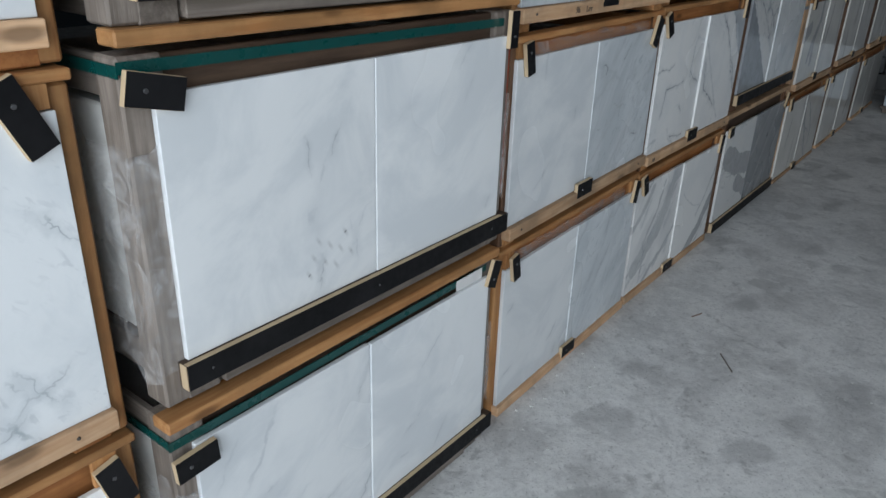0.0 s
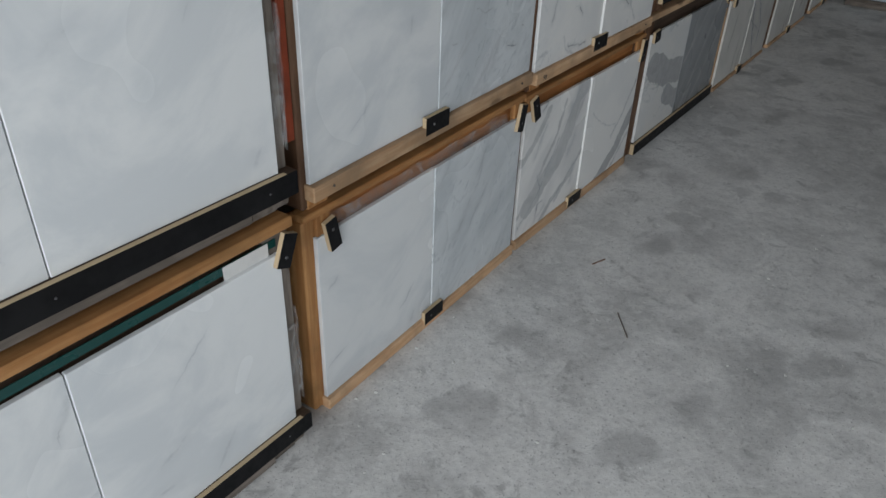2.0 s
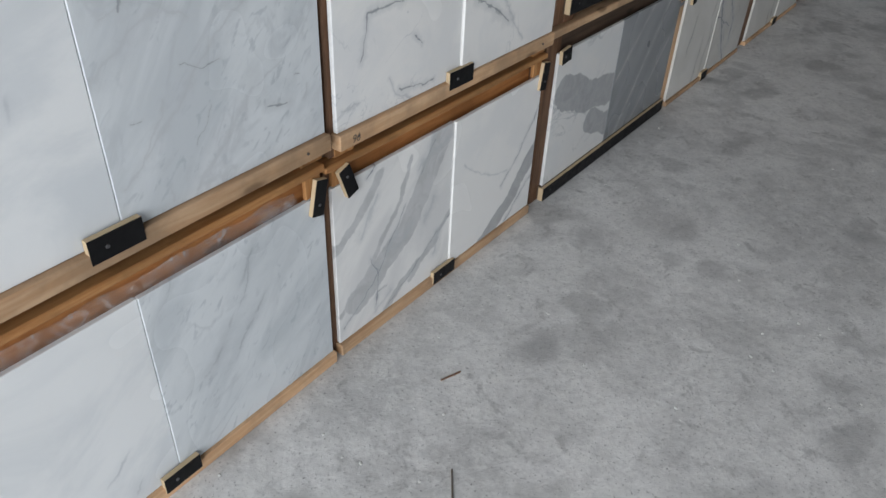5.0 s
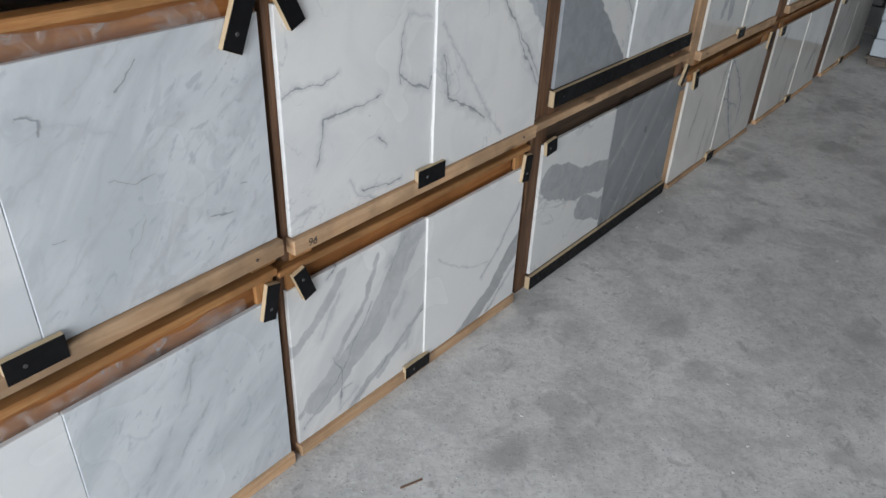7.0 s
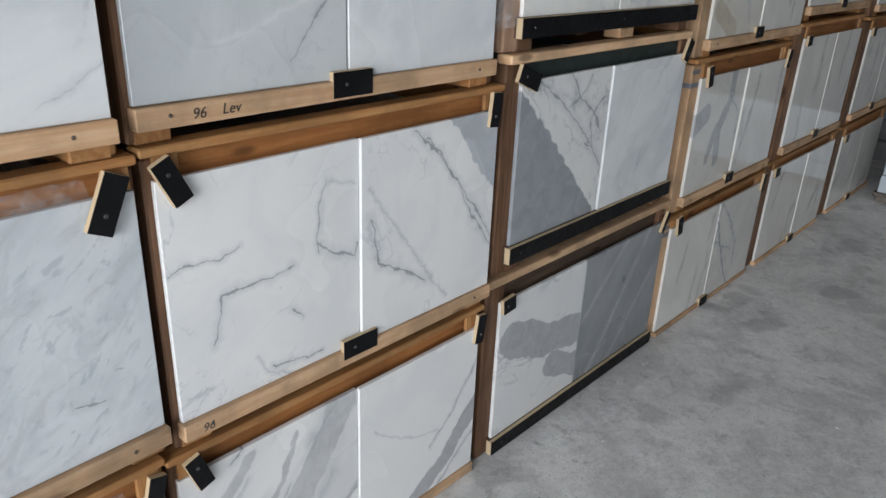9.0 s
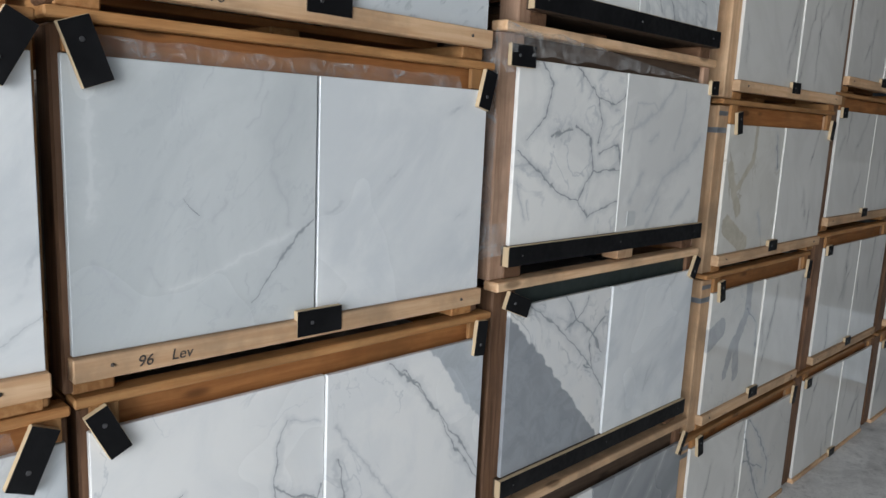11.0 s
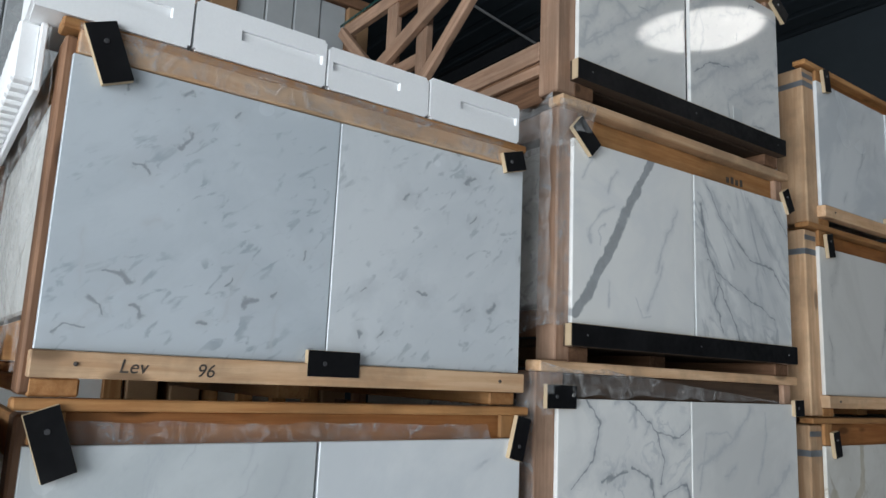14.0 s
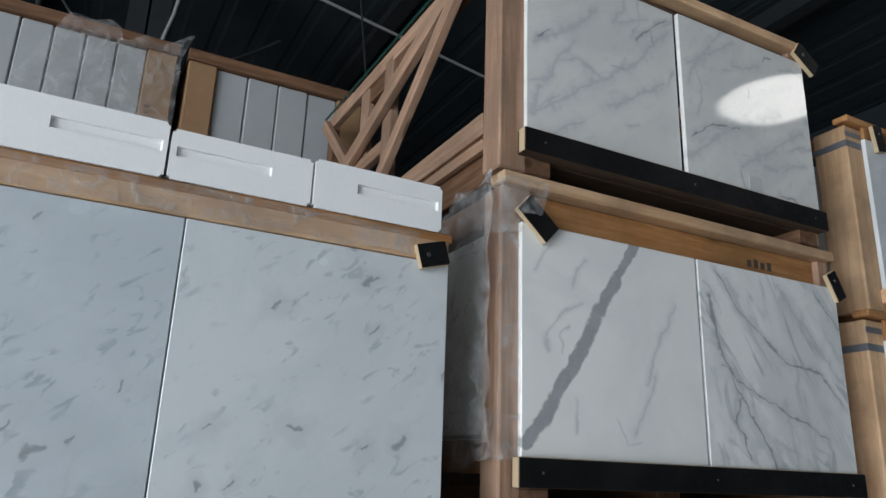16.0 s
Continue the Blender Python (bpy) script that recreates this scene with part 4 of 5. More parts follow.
c3r4 = crate(2.547, 3.422, 2.985, 1.796, 2.223, 2.276, (c3r4_left, c3r4_right), "pine", proud=-0.0015, clips=((2.592, 2.232, -68, 0.092), (3.385, 2.232, 16, 0.055, 0.042), (2.995, 1.795, 0, 0.098, 0.044)), label="wrapped pine crate of flecked marble below foam blocks", post=(0.012, 0.004))
writing("marking", c3r4, "Lev", (X0 + 0.0135, 2.655, 1.768), 0.028)
writing("marking", c3r4, "96", (X0 + 0.0135, 2.765, 1.766), 0.028)

# brown crates with black ledges
crate(3.540, 4.525, 3.990, 0.060, 0.528, 0.615, (c4r1_left, ("slate", 9.1)), "brown", ((3.563, 0.522, 6, 0.055, 0.045), (4.508, 0.530, 62, 0.085, 0.02)), label=BROWN_LABEL, post=(0.055, 0.01))
c4r2 = crate(3.557, 4.478, 4.000, 0.700, 1.150, 1.222, (c4r2_left, ("misty", 9.4)), "brown", proud=0.003, clips= ((3.570, 1.160, -22, 0.09), (4.463, 1.160, 64, 0.075, 0.034)), label=BROWN_LABEL, post=(0.055, 0.01), gap=0.006)
c4r3 = crate(3.535, 4.465, 3.988, 1.308, 1.748, 1.826, (c4r3_left, c4r3_right), "brown", posts="pinkish", clips= ((3.532, 1.752, 0, 0.085, 0.05), (4.468, 1.738, 2, 0.045, 0.045)), label=BROWN_LABEL, post=(0.055, 0.01))
board("tarp_strip", c4r2, plain("dark_green_tarp", (0.02, 0.03, 0.028), 0.6), X0 - 0.0255, X0 - 0.0235, 3.59, 4.46, 1.13, 1.196, bevel=0, label="dark green tarpaulin strip")
board("end_block", c4r3, timber("pale", 0), X0 - 0.06, X0 - 0.005, 4.02, 4.10, 1.226, 1.256, bevel=0.003, label="pale end-grain block")
part("label_patch", box_bm(0.0006, 0.021, 0.021), GLUE, c4r3, "small pale sticker", (X0 + 0.003, 4.06, 1.345))
c4r4 = crate(3.572, 4.458, 4.010, 1.910, 2.332, 2.425, (c4r4_left, c4r4_right), "brown", posts="pinkish", proud=0.003, clips= ((3.600, 2.338, -42, 0.085, 0.044), (4.452, 2.335, -62, 0.07, 0.034)), topwood="pine", label="brown crate of veined marble with plastic-wrapped corner", post=(0.038, 0.01), gap=0.006)
c4r5 = crate(3.583, 4.440, 4.003, 2.522, 2.935, 2.992, (c4r5_left, c4r5_right), "brown", proud=0.003, clips= ((4.447, 2.945, -35, 0.085, 0.044),), label="open-sided timber crate with polished veined marble on top", post=(0.055, 0.01), body=False, posts="pinkish", gap=0.006)
turned = [c for c in c4r5.children if c.name.startswith("slab")][0]
turned.rotation_euler = (0, radians(0.12), radians(1.1))
part("label_patch", box_bm(0.0006, 0.021, 0.018), GLUE, c4r5, "small pale sticker", (X0 + 0.003, 4.22, 2.548))

# tall light posts and polished slabs
for (a, b, m, z0, z1, zt, st, lab) in (
        (4.600, 5.520, 5.05, 0.022, 0.475, 0.530, (("warm", 29.1), c5r1_stone), "dark-veined"),
        (4.640, 5.500, 5.07, 0.595, 1.045, 1.118, (c5r2_stone, ("warm", 21.4)), "smoke-veined"),
        (4.628, 5.560, 5.09, 1.183, 1.630, 1.712, (c5r3_stone, ("warm", 22.4)), "gold-veined"),
        (4.645, 5.600, 5.13, 1.778, 2.230, 2.300, (("warm", 23.1), ("warm", 23.4)), "warm grey"),
        (4.672, 5.600, 5.14, 2.365, 2.780, 2.835, (("misty", 24.1), ("misty", 24.6)), "white")):
    o = crate(a, b, m, z0, z1, zt, st, "pine", proud=0.004, clips=((a + 0.045, z1 + 0.005, -80, 0.075, 0.036), (m - 0.02, z0, 0, 0.075, 0.042), (b - 0.01, z1, 80, 0.08, 0.034)),
              label="pine crate with polished %s marble and steel bands" % lab, post=(0.062, 0.012), pd=0.095, posts="pale")
    board("strap", o, STEEL, X0 - 0.0125, X0 - 0.0118, a - 0.063, a, z1 - 0.03, z1 - 0.012, bevel=0, label="steel band round the post")
    board("strap", o, STEEL, X0 - 0.6, X0 - 0.0125, a - 0.0638, a - 0.063, z1 - 0.03, z1 - 0.012, bevel=0, label="steel band round the post")
    board("strap", o, STEEL, X0 - 0.0125, X0 - 0.0118, a - 0.063, a, zt - 0.055, zt - 0.04, bevel=0, label="steel band round the post")

for (a, b, z0, z1, zt, st) in ((5.650, 6.60, 0.022, 0.500, 0.555, ("warm", 25.1)), (5.690, 6.57, 0.610, 1.115, 1.185, ("warm", 25.6)),
                               (5.640, 6.56, 1.257, 1.720, 1.795, ("warm", 26.1)), (5.670, 6.57, 1.864, 2.300, 2.370, ("warm", 26.7))):
    m = (a + b) / 2 + 0.03
    crate(a, b, m, z0, z1, zt, (st, (st[0], st[1] + 0.2)), "pine", proud=0.004, clips=((a + 0.03, z1 - 0.01, 2, 0.055, 0.045), (m - 0.02, z0, 0, 0.075, 0.04)),
          label="crate of polished pale marble with a dark post", post=(0.085, 0.01), posts="brown")
for (z0, z1, zt, st) in ((0.022, 0.480, 0.550, ("warm", 27.1)), (0.615, 1.090, 1.160, ("warm", 27.6)), (1.225, 1.690, 1.760, ("warm", 28.1))):
    crate(6.79, 7.68, 7.23, z0, z1, zt, (st, (st[0], st[1] + 0.2)), "pine", ((6.82, z1 - 0.01, 2, 0.055, 0.045), (7.2, z0, 0, 0.075, 0.04)),
          label="crate of polished pale marble at the row's end", post=(0.085, 0.01), posts="brown")

# ---- above and behind the front row ----


def foam_block(y0, y1, z0, z1, depth, slot):
    """A polystyrene block with a recessed slot (a, b as shares of its length) in its front."""
    x1, x0 = X0 + 0.004, X0 + 0.004 - depth
    ob = thing("foam_block", ((x0 + x1) / 2, (y0 + y1) / 2, z0), "white polystyrene packing block with a moulded slot", "foam block", "foam blocks on the crate")
    L, H = y1 - y0, z1 - z0
    sa, sb, sz0, sz1, sd = y0 + slot[0] * L, y0 + slot[1] * L, z0 + 0.46 * H, z0 + 0.66 * H, 0.006
    bm = bmesh.new()

    def quad(*pts):
        bm.faces.new([bm.verts.new(p) for p in pts])
    o = [(x1, y0, z0), (x1, y1, z0), (x1, y1, z1), (x1, y0, z1)]
    s = [(x1, sa, sz0), (x1, sb, sz0), (x1, sb, sz1), (x1, sa, sz1)]
    d = [(x1 - sd, y + (0.004 if i in (0, 3) else -0.002), z) for i, (_, y, z) in enumerate(s)]
    k = [(x0, y, z) for _, y, z in o]
    for i in range(4):
        j = (i + 1) % 4
        quad(o[i], o[j], s[j], s[i])
        quad(s[i], s[j], d[j], d[i])
        quad(o[j], o[i], k[i], k[j])
    quad(*d)
    quad(*reversed(k))
    bmesh.ops.remove_doubles(bm, verts=bm.verts, dist=1e-5)
    bmesh.ops.recalc_face_normals(bm, faces=bm.faces)
    edges = [e for e in bm.edges if all(abs(v.co.x - x1) < 1e-4 for v in e.verts) and all(v.co.z in (z0, z1) or v.co.y in (y0, y1) for v in e.verts)]
    edges += [e for e in bm.edges if abs(e.verts[0].co.x - e.verts[1].co.x) > depth * 0.5]
    bmesh.ops.bevel(bm, geom=list(set(edges)), offset=0.005, segments=2, affect="EDGES")
    c = Vector(((x0 + x1) / 2, (y0 + y1) / 2, z0))
    bmesh.ops.translate(bm, verts=bm.verts, vec=-c)
    part("block", bm, FOAM, ob, "", c)
    ob.rotation_euler[2] = radians(random.uniform(-0.8, 0.8))
    return ob


for (a, b, h, slot) in ((2.475, 2.698, 0.090, (0.40, 0.86)), (2.702, 2.934, 0.088, (0.33, 0.97)), (2.938, 3.156, 0.080, (0.04, 0.70)), (3.160, 3.392, 0.084, (0.32, 0.97))):
    foam_block(a + 0.010, b + 0.010, 2.2765, 2.2765 + h, 0.16, slot)
film_sheet("film", c3r4, ((X0 + 0.006, 2.55, 2.224), (X0 + 0.006, 3.35, 2.226), (X0 + 0.005, 3.36, 2.270), (X0 + 0.005, 2.55, 2.272)), 60, 5, 0.0005, seed=4)
board("cover_board", c3r4, timber("pale", 1), X0 - 0.010, X0 + 0.002, 2.552, 3.42, 2.2245, 2.262, label="pine board under clear tape")

# the wrapped side of the flecked marble crate
film_sheet("film", c3r4, ((X0 - 0.78, 2.525, 1.80), (X0 - 0.03, 2.525, 1.80), (X0 - 0.03, 2.525, 2.26), (X0 - 0.78, 2.525, 2.26)), 40, 26, 0.012, seed=9)
ridge = thing("foam_edge_strip", (X0 - 0.45, 2.49, 2.276), "white ridged polystyrene edging over the crate side", "foam strip")
for i in range(18):
    xx = X0 - 0.06 - i * 0.043
    board("ridge", ridge, FOAM, xx - 0.028, xx, 2.478, 2.508, 2.185, 2.2765, bevel=0.004)
board("spine", ridge, FOAM, X0 - 0.82, X0 - 0.05, 2.506, 2.516, 2.17, 2.2765, bevel=0.002)

# wrapped corner of the brown crates
film_sheet("film", c4r4, ((X0 - 0.42, 3.508, 1.93), (X0 - 0.006, 3.506, 1.93), (X0 - 0.006, 3.506, 2.40), (X0 - 0.42, 3.508, 2.40)), 30, 30, 0.010, seed=2)
film_sheet("film", c4r4, ((X0 + 0.026, 3.505, 2.33), (X0 + 0.026, 3.60, 2.34), (X0 + 0.026, 3.62, 2.405), (X0 + 0.026, 3.50, 2.40)), 16, 12, 0.008, seed=3)
film_sheet("film", c4r3, ((X0 + 0.016, 3.47, 1.755), (X0 + 0.010, 4.40, 1.752), (X0 + 0.012, 3.80, 1.800), (X0 + 0.016, 3.47, 1.822)), 50, 8, 0.007, seed=5)
film_sheet("film", c4r3, ((X0 - 0.42, 3.476, 1.33), (X0 - 0.012, 3.476, 1.33), (X0 - 0.012, 3.476, 1.80), (X0 - 0.42, 3.476, 1.80)), 26, 26, 0.010, seed=6)

# clear wrap bunched round the corner posts
for ob, yy, z0, z1 in ((c4r4, 3.530, 2.30, 2.405), (c4r4, 3.530, 1.90, 1.985), (c4r3, 3.476, 1.70, 1.805), (c4r3, 3.476, 1.285, 1.36)):
    film_sheet("film", ob, ((X0 - 0.014, yy - 0.014, z0), (X0 - 0.004, yy + 0.045, z0 + 0.01), (X0 - 0.004, yy + 0.045, z1), (X0 - 0.014, yy - 0.014, z1)), 14, 18, 0.013, seed=40 + z0)
    film_sheet("film", ob, ((X0 - 0.16, yy - 0.010, z0 - 0.02), (X0 - 0.012, yy - 0.016, z0), (X0 - 0.012, yy - 0.016, z1), (X0 - 0.16, yy - 0.010, z1 + 0.01)), 18, 18, 0.013, seed=50 + z0)
film_sheet("film", c4r4, ((X0 - 0.012, 3.528, 1.96), (X0 - 0.008, 3.573, 1.96), (X0 - 0.008, 3.573, 2.33), (X0 - 0.012, 3.528, 2.33)), 8, 36, 0.004, seed=61)

# side truss of the open crate
P = timber("pinkish", 0)
G = timber("brown", 0)
YS = 3.535
for name, a, b, w in (("rail", (-1.90, YS, 2.552), (-1.10, YS, 2.552), 0.048), ("rail", (-1.90, YS, 2.505), (-1.10, YS, 2.505), 0.024), ("top_chord", (-2.14, YS, 2.985), (-1.09, YS, 2.965), 0.045),
                      ("brace", (-2.12, YS - 0.02, 2.98), (-1.86, YS - 0.02, 2.735), 0.036), ("brace", (-1.88, YS - 0.024, 2.735), (-1.20, YS - 0.024, 2.945), 0.046),
                      ("brace", (-1.60, YS - 0.026, 2.60), (-1.14, YS - 0.026, 2.955), 0.038), ("rail", (-2.14, YS, 2.725), (-1.60, YS, 2.715), 0.04)):
    beam(name, c4r5, P, a, b, w, 0.022)
board("upright", c4r5, timber("pinkish", 2), -1.640, -1.585, YS - 0.012, YS + 0.012, 2.566, 2.97)
board("upright", c4r5, timber("brown", 2), -2.12, -2.07, YS - 0.010, YS + 0.014, 2.53, 2.96)
for yy in (3.53, 4.40):
    board("floor_bearer", c4r5, G, -2.15, X0 - 0.08, yy + 0.012, yy + 0.06, 2.43, 2.50)
board("strap", c4r5, GREEN, -2.14, -1.09, YS - 0.020, YS - 0.016, 2.997, 3.004, bevel=0, rot=(0, 1.1, 0), label="dark green strapping")
board("far_rail", c4r5, P, -2.1, -1.1, 4.42, 4.445, 2.95, 2.99)

# back row of crates
def back_crate(y0, y1, z0, z1, label, ribs=True):
    ob = thing("packing_crate", (-2.6, (y0 + y1) / 2, z0), label, "crate", "back row of crates")
    board("load", ob, LOAD, -2.95, -2.235, y0 + 0.02, y1 - 0.02, z0 + 0.03, z1 - 0.03)
    for a in (y0, y1 - 0.09):
        board("corner", ob, CARD, -2.96, -2.19, a, a + 0.09, z0, z1 - 0.042, bevel=0.004, label="brown cardboard corner guard")
    board("cap", ob, timber("brown", 1), -2.97, -2.185, y0 - 0.005, y1 + 0.005, z1 - 0.04, z1, bevel=0.003)
    if ribs:
        n = int((y1 - y0 - 0.18) / 0.085)
        st = (y1 - y0 - 0.18) / n
        for i in range(n):
            a = y0 + 0.09 + i * st
            board("panel", ob, RIBBED, -2.232, -2.205 + random.uniform(-0.003, 0.003), a + 0.0015, a + st - 0.0015, z0 + 0.02, z1 - 0.042, bevel=0.004)
    else:
        for i in range(4):
            a = y0 + 0.1 + i * (y1 - y0 - 0.25) / 3
            board("slat", ob, timber("pine", 2), -2.23, -2.20, a, a + 0.05, z0 + 0.01, z1 - 0.042)
    return ob


for z0, z1, ribs in ((0.0, 0.76, False), (0.76, 1.52, False), (1.52, 2.30, False), (2.30, 3.17, True)):
    back_crate(1.62, 3.03, z0, z1, "tall crate of white ribbed sheets with cardboard corners" if ribs else "slatted wooden crate in the back row", ribs)
    back_crate(3.065, 3.66, z0, z1, "narrow crate of white ribbed sheets with cardboard corners" if ribs else "slatted wooden crate in the back row", ribs)
film_sheet("film", back_crate(3.70, 4.9, 0.0, 0.8, "slatted wooden crate in the back row", False), ((-2.19, 3.75, 0.1), (-2.19, 4.8, 0.1), (-2.19, 4.8, 0.7), (-2.19, 3.75, 0.7)), 10, 10, 0.01)

# small open pallet standing on the third row, behind the gap
pal = thing("pallet_frame", (-1.6, 2.05, 1.722), "rough pine pallet frame standing on the crates", "pallet")
for i in range(4):
    xx = -1.28 - i * 0.17
    board("slat", pal, timber("pine", 2), xx - 0.035, xx, 2.470, 2.50, 1.7222, 1.84)
board("rail", pal, timber("orange", 0), -1.95, -1.16, 2.501, 2.519, 1.742, 1.785, rot=(0, 2, 0))

# stack at the far end
st = thing("wrapped_pallet", (-0.2, 7.75, 0.0), "low pallet stack in pale blue wrap by the end wall", "pallet")
for yy in (7.32, 7.75, 8.15):
    board("bearer", st, timber("grey", 0), -0.88, 0.4, yy, yy + 0.08, 0.0, 0.04)
board("deck", st, timber("grey", 1), -0.90, 0.42, 7.30, 8.26, 0.04, 0.06)
for i in range(4):
    board("pack", st, PALEBLUE, -0.88 + 0.006 * (i % 2), 0.40, 7.31, 8.24, 0.062 + i * 0.115, 0.062 + i * 0.115 + 0.112, bevel=0.006)
# courses of blocks behind the row's end
cols = thing("block_stack", (-0.9, 8.4, 0.0), "grey stone blocks piled at the row's end", "block stack")
for r in range(9):
    for k in range(4):
        a = -1.7 + k * 0.42 + (0.2 if r % 2 else 0)
        board("block", cols, BLOCKWALL, a, a + 0.405, 8.45, 8.65, 0.001 + r * 0.16, r * 0.16 + 0.152, bevel=0.006, sway=0.4)

# ---- lamp, cables ----
lamp = thing("high_bay_lamp", (0.74, 6.73, 4.3), "round white high-bay lamp hung from the roof", "lamp")


def lathe(profile, segs=40):
    bm = bmesh.new()
    rings = [[bm.verts.new((r * math.cos(2 * math.pi * i / segs), r * math.sin(2 * math.pi * i / segs), z)) for i in range(segs)] for r, z in profile]
    for a, b in zip(rings, rings[1:]):
        for i in range(segs):
            bm.faces.new((a[i], a[(i + 1) % segs], b[(i + 1) % segs], b[i]))
    return bm


part("shade", lathe([(0.37, 0.0), (0.36, 0.06), (0.28, 0.20), (0.12, 0.30), (0.06, 0.34), (0.06, 0.46), (0.01, 0.46)]), IRON, lamp, "dark metal shade", (0.74, 6.73, 4.28), smooth=True)
g = Nodes("lamp_glow")
em = g.n("Emission")
em.inputs[0].default_value, em.inputs[1].default_value = (1.0, 0.97, 0.92, 1), LAMP_GLOW
g.put(em.outputs[0], g.t.nodes["Material Output"].inputs[0])
part("diffuser", lathe([(0.355, 0.03), (0.30, -0.01), (0.15, -0.03), (0.001, -0.035)]), g.mat, lamp, "glowing round diffuser", (0.74, 6.73, 4.29), smooth=True)
board("hanger", lamp, IRON, 0.735, 0.745, 6.725, 6.735, 4.74, 5.22, bevel=0)


def cable(name, pts, r, material, label):
    cu = bpy.data.curves.new(name, "CURVE")
    cu.dimensions, cu.bevel_depth, cu.bevel_resolution = "3D", r, 2
    sp = cu.splines.new("POLY")
    sp.points.add(len(pts) - 1)
    for q, p in zip(sp.points, pts):
        q.co = (*p, 1)
    cu.materials.append(material)
    ob = new(name, cu)
    return tagged(ob, label, "cable", "cables under the roof")


def sag(a, b, drop, n=16):
    a, b = Vector(a), Vector(b)
    return [tuple(a.lerp(b, i / n) - Vector((0, 0, drop * 4 * (i / n) * (1 - i / n)))) for i in range(n + 1)]


cable("conduit", [(-3.9, 2.4, 5.0), (-5.2, 8.7, 5.0)], 0.012, CABLE, "thin pale conduit rod under the roof")
cable("cable", [(-4.0, 3.2, 5.2), (-4.0, 3.17, 4.85), (-4.0, 3.13, 4.55), (-4.0, 3.11, 4.40), (-4.0, 3.08, 4.26), (-4.0, 3.05, 4.1), (-4.0, 3.05, 3.7)], 0.011, CABLE, "pale cable hanging from the roof")
cable("hanger_wire", [(-4.0, 4.21, 5.2), (-4.0, 4.33, 4.3)], 0.008, IRON, "thin dark wire hanging from the roof")
cable("hanger_wire", [(-4.0, 2.0, 5.0), (-4.0, 2.75, 4.02)], 0.008, IRON, "dark slanting wire below the roof")
cable("hanger_wire", [(-4.0, 2.36, 5.2), (-4.0, 2.46, 3.9)], 0.018, IRON, "dark rod hanging from the roof")
cable("cable", sag((-4.0, 3.15, 4.02), (-4.0, 3.74, 4.43), 0.03), 0.009, IRON, "dark cable end with pale tape")
col = thing("steel_column", (-4.05, 2.98, 0.0), "dark painted steel column behind the crates", "column", "", "structure")
board("web", col, IRON, -4.10, -4.0, 2.972, 2.984, 0.001, 5.2, bevel=0)
board("flange", col, IRON, -4.012, -4.0, 2.87, 3.09, 0.001, 5.2, bevel=0)
board("flange", col, IRON, -4.112, -4.1, 2.87, 3.09, 0.001, 5.2, bevel=0)

# litter on the floor
tw = thing("twig", (-0.55, 2.385, 0.0), "thin dark splinter of wood lying on the concrete", "splinter")
board("stick", tw, timber("grey", 1), -0.552, -0.548, 2.325, 2.445, 0.0005, 0.005, rot=(0, 0, 38), bevel=0.001)
tw = thing("twig", (-0.76, 2.66, 0.0), "short dark splinter of wood lying on the concrete", "splinter")
board("stick", tw, timber("brown", 1), -0.762, -0.758, 2.63, 2.69, 0.0005, 0.004, rot=(0, 0, -20), bevel=0.001)


def crumbs():
    rng = random.Random(5)
    bm = bmesh.new()
    for i in range(1500):
        x, y = -1.0 + 1.7 * rng.random() ** 1.3, rng.uniform(0.6, 6.5)
        if noise.noise(Vector((x * 2.2, y * 2.2, 0))) < -0.05:
            continue
        r = 0.001 + 0.0034 * rng.random() ** 4
        m = Matrix.Translation((x, y, r * 0.4)) @ Matrix.Rotation(rng.random() * 6, 4, "Z") @ Matrix.Diagonal((r * rng.uniform(0.7, 1.6), r, r * 0.6, 1))
        bmesh.ops.create_icosphere(bm, subdivisions=1, radius=1.0, matrix=m)
    ob = part("crumbs", bm, plain("pale_plaster_crumbs", (0.58, 0.58, 0.56), 0.85), None)
    return tagged(ob, "pale crumbs of plaster scattered on the concrete", "debris", kind="stuff")


crumbs()


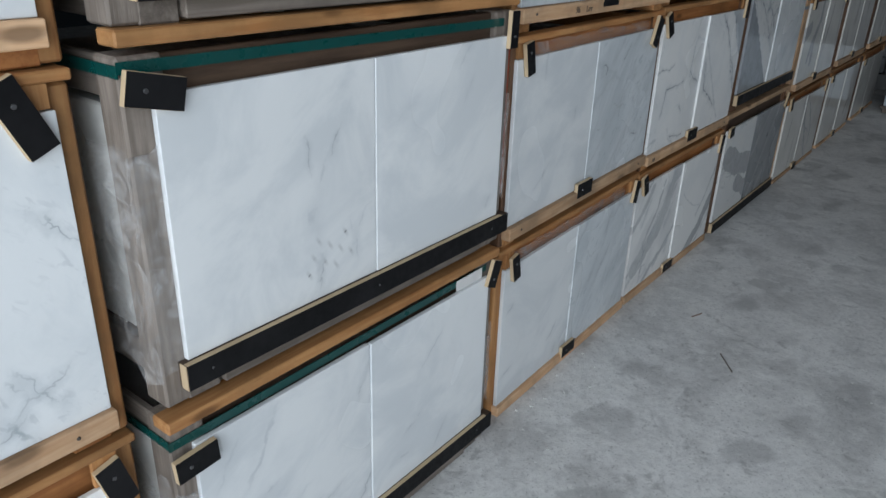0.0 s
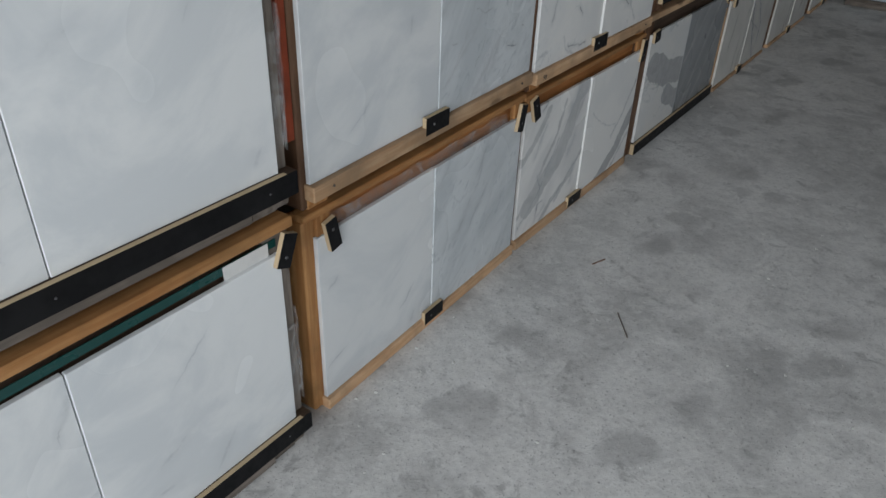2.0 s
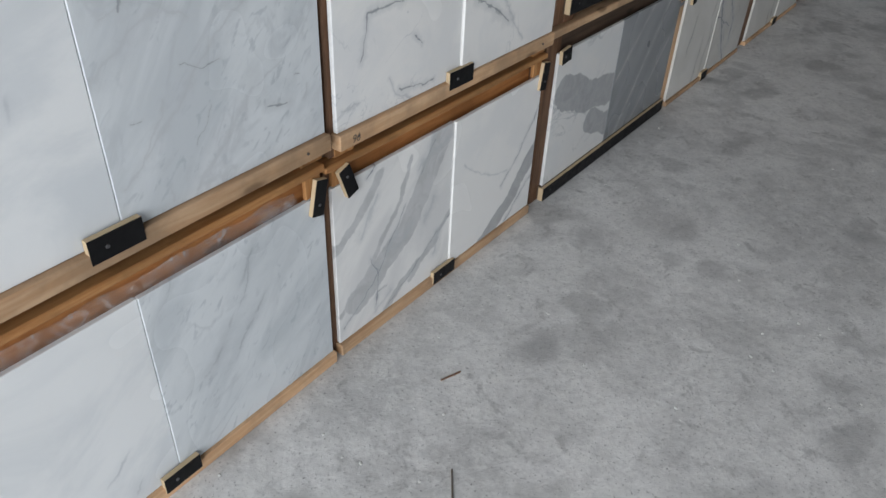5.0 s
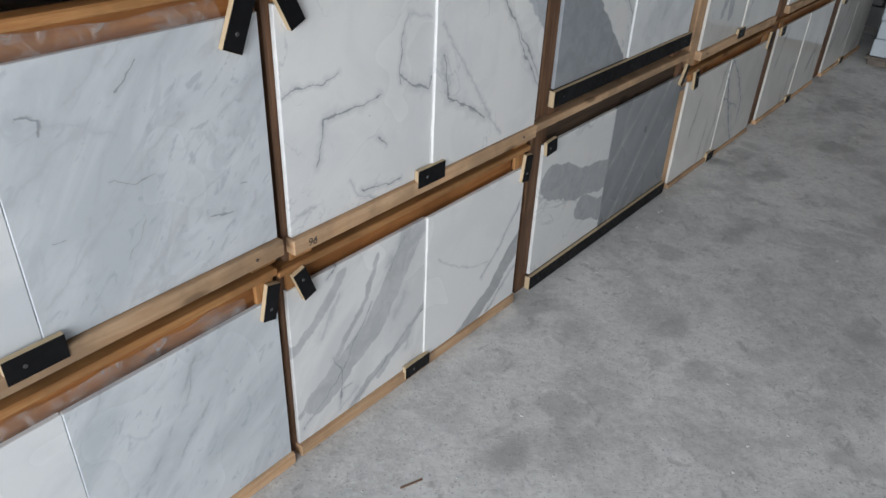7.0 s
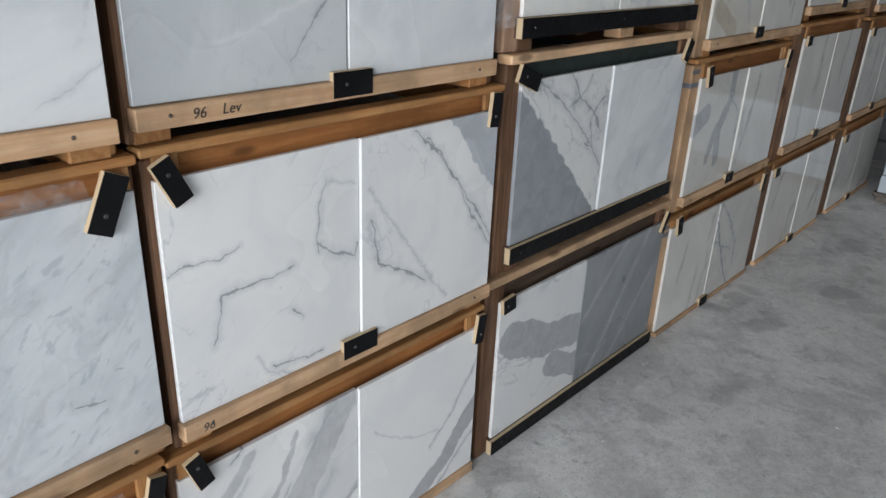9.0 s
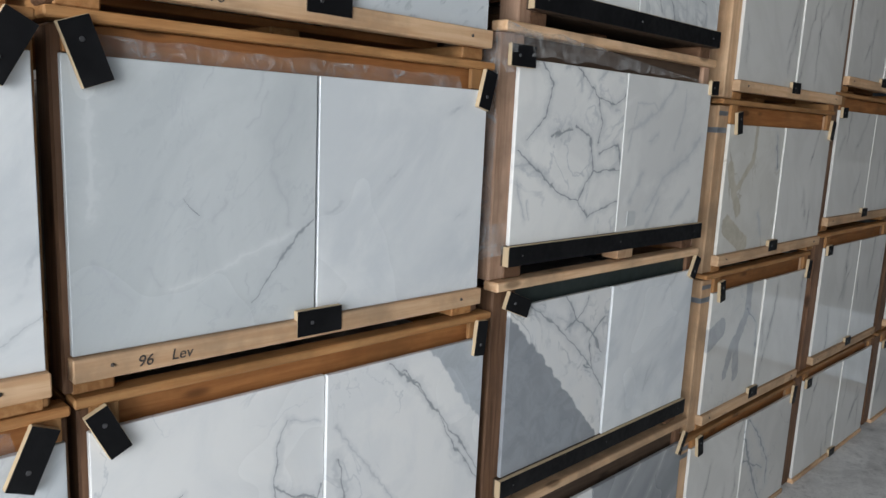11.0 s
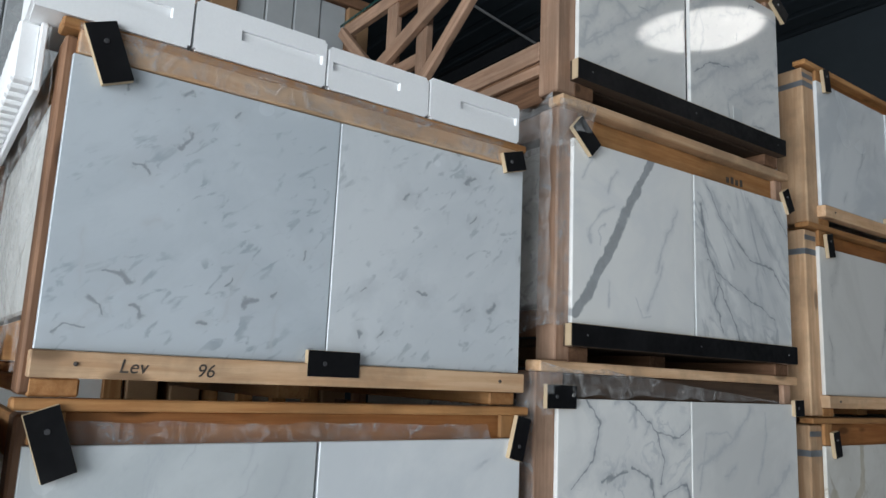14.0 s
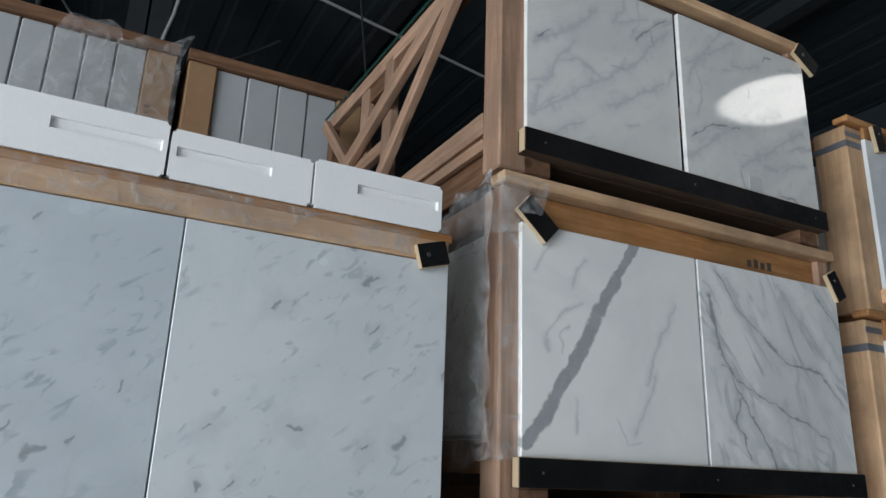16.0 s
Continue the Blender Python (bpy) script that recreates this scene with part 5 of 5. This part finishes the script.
weathered = [o for o in scene.objects if o.get("label") == GREY_LABEL]
XW = X0 + OUT
board("paper_label", weathered[0], plain("white_paper_label", (0.70, 0.70, 0.69), 0.5), XW - 0.009, XW - 0.008, 1.33, 1.44, 0.545, 0.578, bevel=0, label="white paper label under tape")
for ob, y, z0, z1 in ((weathered[0], 1.463, 0.16, 0.36), (weathered[1], 1.480, 0.76, 0.98)):
    film_sheet("film", ob, ((XW - 0.012, y, z0), (XW - 0.008, y + 0.034, z0), (XW - 0.008, y + 0.034, z1), (XW - 0.012, y, z1)), 10, 26, 0.007, seed=21 + z0)
    film_sheet("film", ob, ((XW - 0.008, y + 0.036, z0 - 0.02), (XW - 0.10, y + 0.038, z0), (XW - 0.10, y + 0.038, z1), (XW - 0.008, y + 0.036, z1 + 0.03)), 10, 26, 0.006, seed=31 + z0)

# red board in the gap beside the weathered crates, and crumpled wrap on their sides
red = thing("red_board", (X0 - 0.07, 1.560, 0.74), "narrow red painted board between the crates", "board")
board("plank", red, timber("red", 2), X0 - 0.16, X0 + 0.0125, 1.552, 1.5725, 0.74, 1.14)
for ob in weathered:
    zz = ob.location.z
    film_sheet("film", ob, ((XW - 0.5, 0.517, zz + 0.07), (XW - 0.010, 0.519, zz + 0.07), (XW - 0.010, 0.519, zz + 0.47), (XW - 0.5, 0.517, zz + 0.47)), 30, 26, 0.012, seed=zz + 3)
    film_sheet("film", ob, ((XW - 0.008, 0.516, zz + 0.075), (XW - 0.008, 0.572, zz + 0.07), (XW - 0.008, 0.572, zz + 0.46), (XW - 0.008, 0.516, zz + 0.46)), 8, 26, 0.006, seed=zz + 5)

wrap = [o for o in scene.objects if o.get("label", "").startswith("tall crate of white")][0]
film_sheet("film", wrap, ((-2.17, 2.45, 2.60), (-2.17, 3.04, 2.60), (-2.17, 3.04, 3.14), (-2.17, 2.70, 3.14)), 24, 20, 0.02, seed=12)
# unreadable print on the cardboard corners, as short bars
for k in range(5):
    board("print_bar", wrap, INK, -2.1895, -2.1885, 2.955, 2.955 + 0.012 + 0.006 * (k % 3), 2.84 + k * 0.022, 2.846 + k * 0.022, bevel=0)
# unreadable stencil on the board of the brown crate
for k in range(4):
    board("stencil_bar", c4r4, INK, X0 - 0.0258, X0 - 0.0250, 4.20 + k * 0.022, 4.213 + k * 0.022, 2.352, 2.352 + 0.016 + 0.004 * (k % 2), bevel=0)
